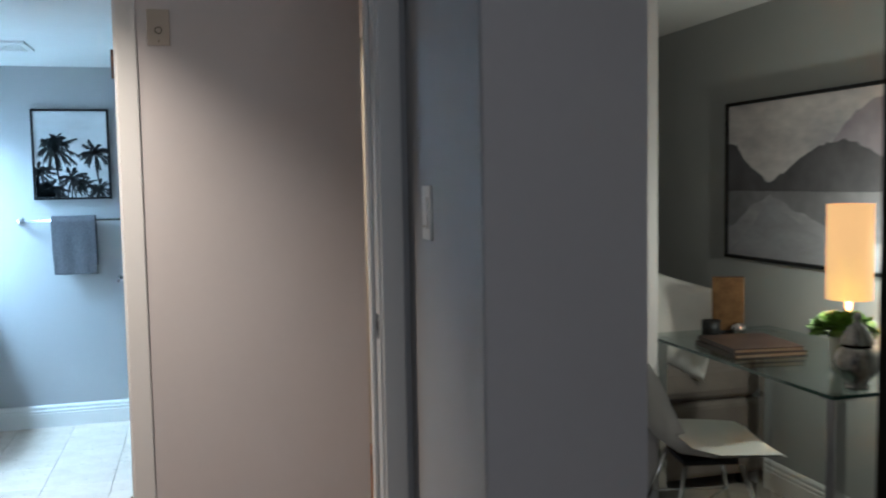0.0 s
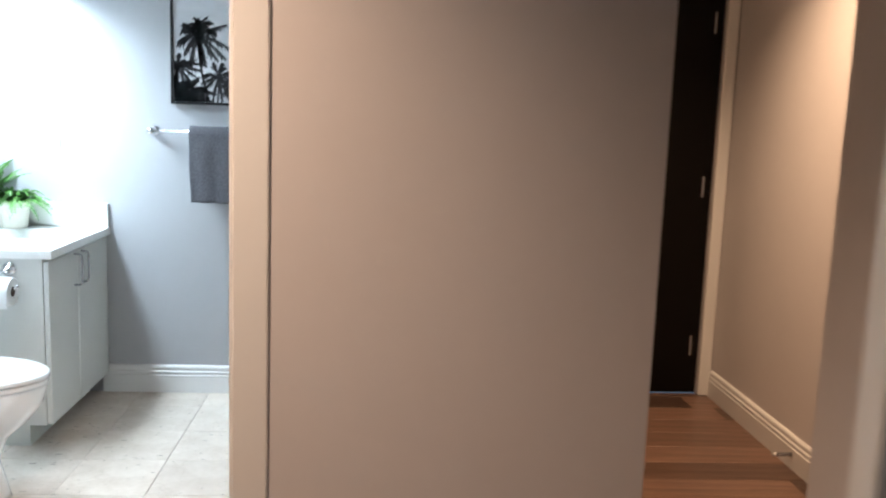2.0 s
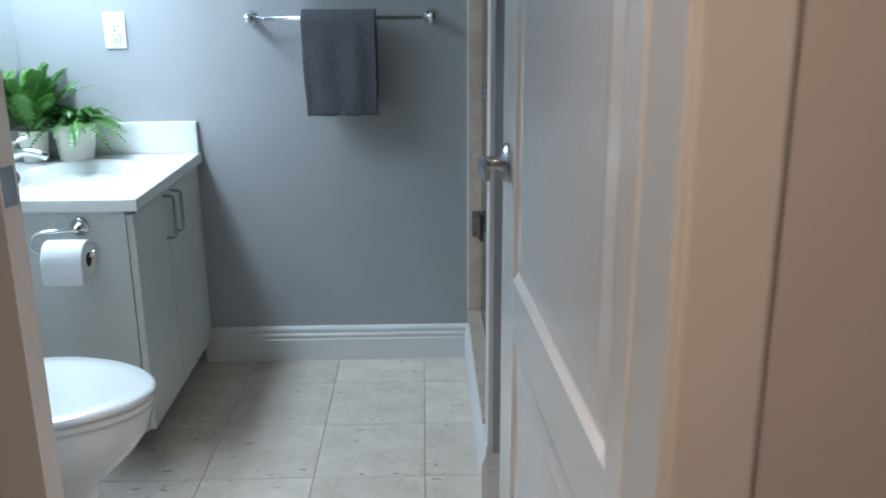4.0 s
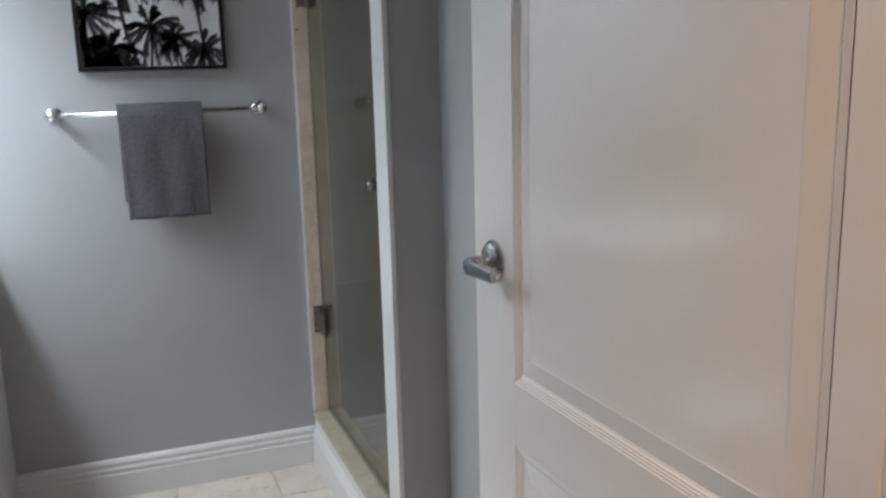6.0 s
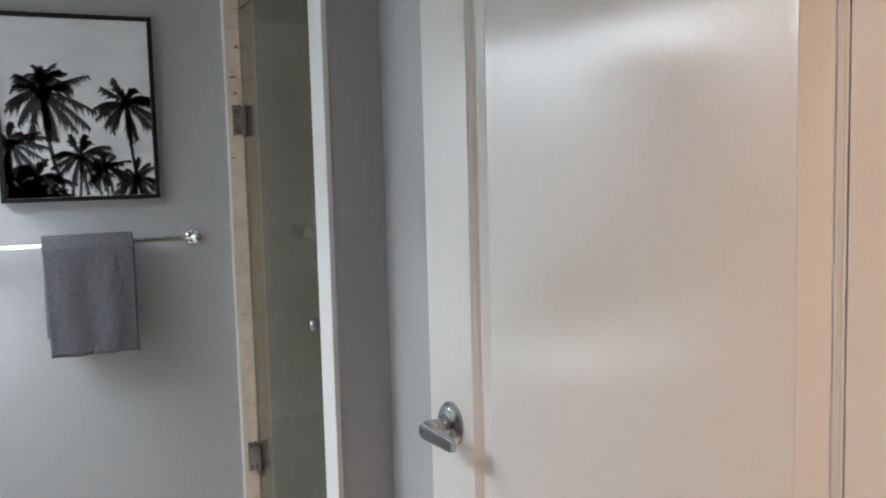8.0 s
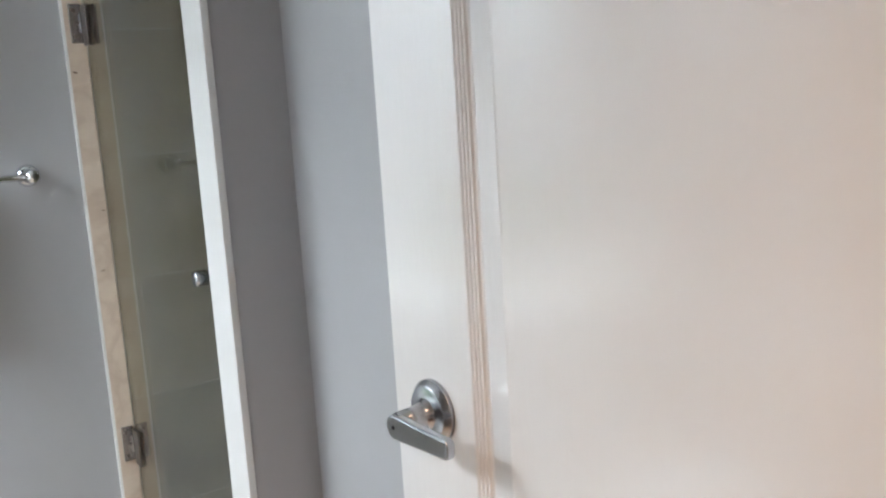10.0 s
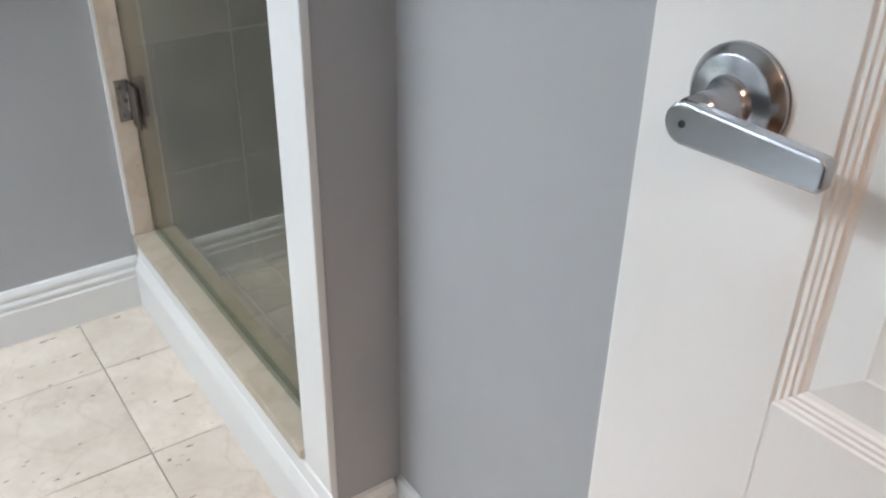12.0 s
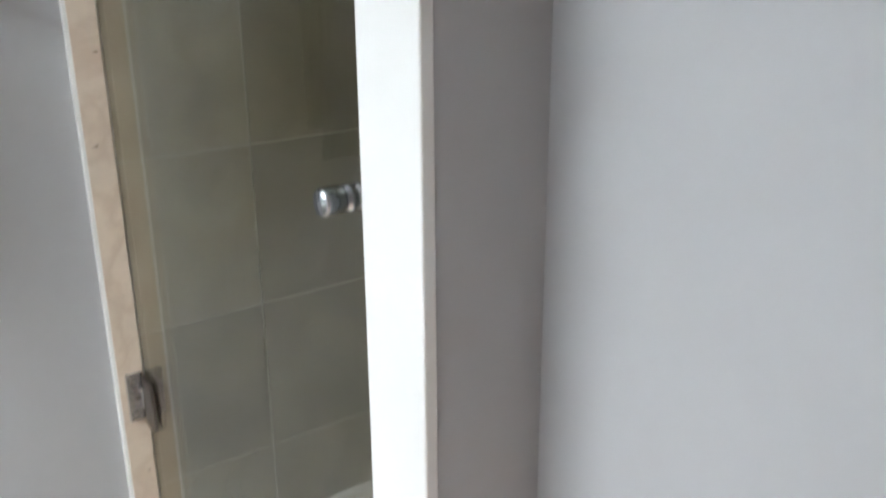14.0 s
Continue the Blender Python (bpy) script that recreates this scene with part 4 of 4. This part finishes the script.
def shell_chair(m):
    c = thing("shell_chair", "white moulded shell chair with chrome legs at the desk", "chair", m)
    b = bmesh.new()
    prof = [(0.235, 0.435), (0.20, 0.445), (0.10, 0.435), (-0.02, 0.425), (-0.12, 0.44), (-0.18, 0.49), (-0.21, 0.56), (-0.235, 0.66), (-0.255, 0.76), (-0.262, 0.80)]
    half = [0.19, 0.215, 0.23, 0.235, 0.235, 0.232, 0.225, 0.21, 0.175, 0.12]
    curl = [0.01, 0.018, 0.035, 0.05, 0.065, 0.07, 0.06, 0.045, 0.03, 0.02]
    for dz in (0, -0.006):
        g = []
        for (x, z), h, cu in zip(prof, half, curl):
            g.append([b.verts.new((x + (cu * abs(s) ** 2.2 if z > 0.5 else 0) - (dz if z > 0.5 else 0), h * s, z + dz * (z <= 0.5) + (cu * abs(s) ** 2.4 if z <= 0.5 else 0))) for s in (k / 7 - 1 for k in range(15))])
        for p, q in zip(g, g[1:]):
            for k in range(14):
                b.faces.new((p[k], p[k + 1], q[k + 1], q[k]))
    part("shell", b, SHELL, c, smooth=True)
    part("mount", box(-0.1, 0.1, -0.09, 0.09, 0.385, 0.405, 0.004), BLACK, c)
    for x, y in ((0.2, 0.21), (0.2, -0.21), (-0.2, 0.21), (-0.2, -0.21)):
        part("leg", tube([(x * 0.5, y * 0.5, 0.39), (x, y, 0.0)], 0.008, 10), CHROME, c, smooth=True)
    for y in (0.15, -0.15):
        part("brace", tube([(0.15, y, 0.2), (-0.15, y, 0.2)], 0.004, 8), CHROME, c, smooth=True)
    part("brace", tube([(0.15, 0.15, 0.2), (-0.15, -0.15, 0.2)], 0.004, 8), CHROME, c, smooth=True)
    return c


shell_chair(pose(2.03, -2.66, 0, 0, 0, -12) @ Matrix.Diagonal((1, 1, 0.92, 1)))

sofa = thing("day_bed", "grey-brown upholstered day bed behind the desk", "sofa", pose(2.31, -1.5, 0))
part("base", box(-0.3, 0.36, -0.62, 0.6, 0.06, 0.40, 0.03, 3), SOFA, sofa)
part("mattress", box(-0.3, 0.36, -0.62, 0.6, 0.402, 0.58, 0.05, 3), SOFA, sofa)
for x in (-0.24, 0.3):
    for y in (-0.55, 0.53):
        part("foot", box(x - 0.02, x + 0.02, y - 0.02, y + 0.02, 0, 0.06, 0.003), BLACK, sofa)


def cushion(m, w, h, d):
    b = bmesh.new()
    n = 14
    for s in (1, -1):
        g = []
        for i in range(n + 1):
            line = []
            for j in range(n + 1):
                u, v = 2 * i / n - 1, 2 * j / n - 1
                t = ((1 - u ** 4) * (1 - v ** 4)) ** 0.6
                pinch = 1 - 0.08 * (1 - abs(v)) * (abs(u) ** 3)
                pin2 = 1 - 0.08 * (1 - abs(u)) * (abs(v) ** 3)
                line.append(b.verts.new((w / 2 * u * pinch, s * d / 2 * t + 0.004 * noise.noise(Vector((u * 3, v * 3, s))), h / 2 * v * pin2)))
            g.append(line)
        for i in range(n):
            for j in range(n):
                b.faces.new((g[i][j], g[i + 1][j], g[i + 1][j + 1], g[i][j + 1]))
    bmesh.ops.remove_doubles(b, verts=b.verts, dist=0.0015)
    return part("pillow", b, FABRIC, None, "plump white linen pillow on the day bed", True, m)


tagged(cushion(pose(2.19, -1.97, 0.78, -15, 18, -38), 0.62, 0.40, 0.17), category="pillow")

lamp = thing("table_lamp", "table lamp with a lit cream drum shade", "lamp", pose(2.415, -2.943, 0.741))
part("shade", lathe([(0.072, 0.215), (0.075, 0.215), (0.075, 0.54), (0.072, 0.54), (0.072, 0.215)], 40), SHADE, lamp, "lit cream fabric drum shade", True).visible_shadow = False
part("base", lathe([(0, 0), (0.055, 0), (0.055, 0.012), (0.02, 0.02), (0.03, 0.05), (0.045, 0.09), (0.03, 0.14), (0.014, 0.16), (0.012, 0.24), (0, 0.24)], 32), SILVER, lamp, "silver turned base", True)
urn = thing("silver_urn", "mottled silver ribbed urn on the desk", "urn", pose(2.165, -3.275, 0.741))
part("body", lathe([(0, 0), (0.035, 0), (0.038, 0.008), (0.03, 0.018), (0.055, 0.045), (0.066, 0.075), (0.064, 0.1), (0.05, 0.125), (0.035, 0.135)], 36), SILVER, urn, smooth=True)
part("lid", lathe([(0.05, 0.136), (0.052, 0.142), (0.046, 0.148), (0.047, 0.156), (0.038, 0.163), (0.039, 0.171), (0.028, 0.178), (0.028, 0.187), (0.012, 0.195), (0.008, 0.205), (0.014, 0.215), (0.009, 0.228), (0, 0.23)], 36), SILVER, urn, "stepped silver lid", True)
fern("potted_plant", "bright green leafy plant in a white pot", pose(2.30, -3.06, 0.741), 110, 0.135, 0.045, 0.12, 9, 0.021, (0.5, 1.5), 0.40, LIME)
for bz, bw, bl, turn, words in ((0.741, 0.28, 0.30, -5, "large tan book lying flat under another"), (0.7585, 0.265, 0.29, -7, "large dark book with pale pages lying flat")):
    bk = thing("book", words, "book", pose(2.225, -2.655, bz, 0, 0, turn), "books on the desk")
    w_, l_ = bw / 2, bl / 2
    part("cover", boxes((-w_, w_, -l_, l_, 0, 0.003), (-w_, w_, -l_, l_, 0.0135, 0.0165), (-w_, -w_ + 0.004, -l_, l_, 0.003, 0.0135)), BOOK_COVER, bk)
    part("pages", boxes((-w_ + 0.005, w_ - 0.004, -l_ + 0.004, l_ - 0.004, 0.0035, 0.013)), BOOK_PAGES, bk, "cream page block")
fr = thing("gold_tile_stand", "mottled gold rectangular ornament on the desk", "ornament", pose(2.34, -2.34, 0.741, 0, 0, -30))
part("plaque", box(-0.062, 0.062, -0.025, 0.025, 0.016, 0.235, 0.004), GOLD, fr)
part("foot", box(-0.055, 0.055, -0.04, 0.04, 0, 0.02, 0.003), BLACK, fr)
cd = thing("candle_holder", "small dark candle holder with white candle", "candle", pose(2.235, -2.385, 0.741))
part("holder", lathe([(0, 0), (0.034, 0), (0.036, 0.07), (0.032, 0.07), (0.031, 0.006), (0, 0.006)], 28), BLACK, cd, smooth=True)
part("wax", lathe([(0.028, 0.008), (0.028, 0.05), (0, 0.052)], 24), FABRIC, cd, "white wax", True)
ball = thing("silver_ball", "small polished silver ball ornament", "ornament", pose(2.345, -2.405, 0.741))
part("ball", lathe([(0, 0)] + [(0.03 * math.sin(math.pi * k / 14), 0.03 - 0.03 * math.cos(math.pi * k / 14)) for k in range(1, 14)] + [(0, 0.06)], 24), SILVER, ball, smooth=True)


# mountain painting on the den wall
def painted_hills(b, y0, y1, zbase, peaks, up, x):
    fine = []
    for a, c in zip(peaks, peaks[1:]):
        for j in range(8):
            u, h = a[0] + (c[0] - a[0]) * j / 8, a[1] + (c[1] - a[1]) * j / 8
            fine.append((u, max(0.0, h + 0.022 * noise.noise(Vector((u * 14, zbase, up))) + 0.010 * noise.noise(Vector((u * 55, zbase, up))))))
    fine.append(peaks[-1])
    for k in range(len(fine) - 1):
        a, c = fine[k], fine[k + 1]
        ya, yc = y0 + (y1 - y0) * a[0], y0 + (y1 - y0) * c[0]
        b.faces.new([b.verts.new(p) for p in ((x, ya, zbase), (x, yc, zbase), (x, yc, zbase + up * c[1]), (x, ya, zbase + up * a[1]))])


art = thing("mountain_painting", "black-framed grey painting of mountains over a lake", "painting", pose(0, 0, 0))
AY0, AY1, AZ0, AZ1 = -1.85, -2.90, 1.008, 1.715
SKYP = material("painted_sky", (0.24, 0.235, 0.27), 0.7, var=0.2, scale=3.2, fine=12, bump=0.4, bump_scale=120, tone=(0.68, 0.64, 0.62), stretch=(1, 1, 2.4))
FAR_HILLP = material("painted_far_peak", (0.17, 0.155, 0.19), 0.7, var=0.3, scale=5, fine=22, bump=0.4, bump_scale=120, tone=(0.33, 0.30, 0.33))
PALEP = material("painted_pale_water", (0.34, 0.34, 0.37), 0.7, var=0.3, scale=5, fine=22, bump=0.4, bump_scale=120, tone=(0.22, 0.22, 0.24), stretch=(1, 1, 2.5))
LAKEP = material("painted_lake", (0.15, 0.15, 0.17), 0.7, var=0.2, scale=3.6, fine=9, bump=0.4, bump_scale=120, tone=(0.42, 0.41, 0.43), stretch=(1, 1, 2.5))
LAKE_HILLP = material("painted_reflection", (0.11, 0.11, 0.12), 0.7, var=0.3, scale=4, fine=20, bump=0.4, bump_scale=120, tone=(0.24, 0.235, 0.25))
HILLP = material("painted_hills", (0.045, 0.045, 0.05), 0.7, var=0.3, scale=6, fine=20, bump=0.4, bump_scale=120, tone=(0.12, 0.115, 0.125))
for b_ in ((AY1, AY1 + 0.015, AZ0, AZ1), (AY0 - 0.015, AY0, AZ0, AZ1), (AY1 + 0.015, AY0 - 0.015, AZ0, AZ0 + 0.015), (AY1 + 0.015, AY0 - 0.015, AZ1 - 0.015, AZ1)):
    part("frame_side", box(2.64, 2.677, b_[0], b_[1], b_[2], b_[3], 0.001, 1), BLACK, art)
part("sky_canvas", boxes((2.652, 2.676, AY1 + 0.015, AY0 - 0.015, 1.315, AZ1 - 0.015)), SKYP, art, "pale cloudy painted sky")
part("lake_canvas", boxes((2.652, 2.676, AY1 + 0.015, AY0 - 0.015, AZ0 + 0.015, 1.314)), LAKEP, art, "grey painted lake")
hb = bmesh.new()
painted_hills(hb, AY0 - 0.016, AY1 + 0.016, 1.315, [(0, 0.24), (0.06, 0.22), (0.12, 0.14), (0.2, 0.1), (0.28, 0.04), (0.33, 0.05), (0.4, 0.10), (0.5, 0.15), (0.58, 0.19), (0.66, 0.22), (0.74, 0.22), (0.82, 0.2), (0.9, 0.16), (1, 0.12)], 0.9, 2.6515)
rb2 = bmesh.new()
painted_hills(rb2, AY0 - 0.016, AY1 + 0.016, 1.314, [(0, 0.2), (0.08, 0.16), (0.2, 0.06), (0.3, 0.02), (0.42, 0.07), (0.55, 0.13), (0.7, 0.2), (0.82, 0.26), (1, 0.2)], -0.8, 2.6513)
fb, pb = bmesh.new(), bmesh.new()
painted_hills(fb, AY0 - 0.016, AY1 + 0.016, 1.316, [(0.55, 0.0), (0.62, 0.16), (0.72, 0.26), (0.8, 0.33), (0.9, 0.38), (1, 0.39)], 0.9, 2.6517)
painted_hills(pb, AY0 - 0.016, AY1 + 0.016, AZ0 + 0.016, [(0.02, 0.03), (0.12, 0.10), (0.24, 0.22), (0.31, 0.29), (0.38, 0.24), (0.5, 0.17), (0.66, 0.11), (0.85, 0.06), (1, 0.03)], 0.9, 2.6516)
part("far_peak", fb, FAR_HILLP, art, "misty lavender far peak")
part("pale_water", pb, PALEP, art, "pale mirrored sky in the lake")
part("hill_reflection", rb2, LAKE_HILLP, art, "soft grey mirrored mountains")
part("mountain_range", hb, HILLP, art, "dark painted mountains")


# ---- pieces last: floor tiles, shower tiles, planks ----
def tile_mesh(name, sx, sy, h, mat, bev=0.002):
    b = box(-sx / 2, sx / 2, -sy / 2, sy / 2, -h, 0)
    top_e = [e for e in b.edges if all(v.co.z > -0.001 for v in e.verts)]
    bmesh.ops.bevel(b, geom=top_e, offset=bev, segments=1, affect="EDGES")
    return mesh_of(b, name, mat)


CACHE = {}


def lay(name, parent, m, sx, sy, h, mat, bev=0.002):
    key = (name, round(sx, 3), round(sy, 3), mat.name)
    if key not in CACHE:
        CACHE[key] = tile_mesh(name, sx, sy, h, mat, bev)
    ob = new(name, CACHE[key])
    ob.parent = parent
    ob.matrix_basis = m
    return ob


def cuts(lo, hi, first, step):
    edges = [lo]
    k = math.floor((lo - first) / step) + 1
    while first + k * step < hi - 0.004:
        if first + k * step > lo + 0.004:
            edges.append(first + k * step)
        k += 1
    return list(zip(edges, edges[1:] + [hi]))


floor = tagged(new("floor"), "cream travertine tiles with thin joints", kind="structure")
for xa, xb in cuts(XL, XR, -0.157, 0.305):
    for ya, yb in cuts(YB, 0.0, -0.210, 0.305):
        lay("floor_tile", floor, pose((xa + xb) / 2, (ya + yb) / 2, random.uniform(-0.0006, 0)), xb - xa - 0.0018, yb - ya - 0.0018, 0.006, TRAVERTINE, 0.0006)
sfloor = tagged(new("shower_floor"), "small cream stone tiles of the shower floor", kind="structure")
for xa, xb in cuts(0.098, 1.05, 0.098, 0.102):
    for ya, yb in cuts(-0.85, 0.0, -0.85, 0.102):
        lay("shower_floor_tile", sfloor, pose((xa + xb) / 2, (ya + yb) / 2, 0.026), xb - xa - 0.005, yb - ya - 0.005, 0.006, SHOWER_STONE, 0.0015)
swall = tagged(new("shower_wall_tiles"), "large beige stone tiles on the shower walls", kind="structure")
for xa, xb in cuts(0.049, 1.04, 0.283, 0.305):
    for za, zb in cuts(0.027, TOP, 0.308, 0.305):
        lay("wall_tile", swall, pose((xa + xb) / 2, -0.010, (za + zb) / 2, 90), xb - xa - 0.003, zb - za - 0.003, 0.01, SHOWER_STONE, 0.0004)
for ya, yb in cuts(-0.85, -0.012, -0.31, 0.305):
    for za, zb in cuts(0.027, TOP, 0.308, 0.305):
        lay("wall_tile", swall, pose(1.04, (ya + yb) / 2, (za + zb) / 2, 90, 0, -90), yb - ya - 0.002, zb - za - 0.002, 0.01, SHOWER_STONE, 0.001)
hfloor = tagged(new("hall_floor"), "brown wood plank floor", kind="structure")
r_ = random.Random(4)
for ya, yb in cuts(-3.43, 0.085, -0.628, 0.165):
    lo = 0.86 if yb > YH + 0.02 else -1.9
    x = lo - r_.uniform(0, 0.9)
    while x < 1.94:
        xa, xb = max(x, lo), min(x + 1.2, 1.94)
        if xb - xa > 0.05:
            lay("plank", hfloor, pose((xa + xb) / 2, (ya + yb) / 2, 0.0), xb - xa - 0.002, yb - ya - 0.002, 0.012, PLANK, 0.001)
        x += 1.2
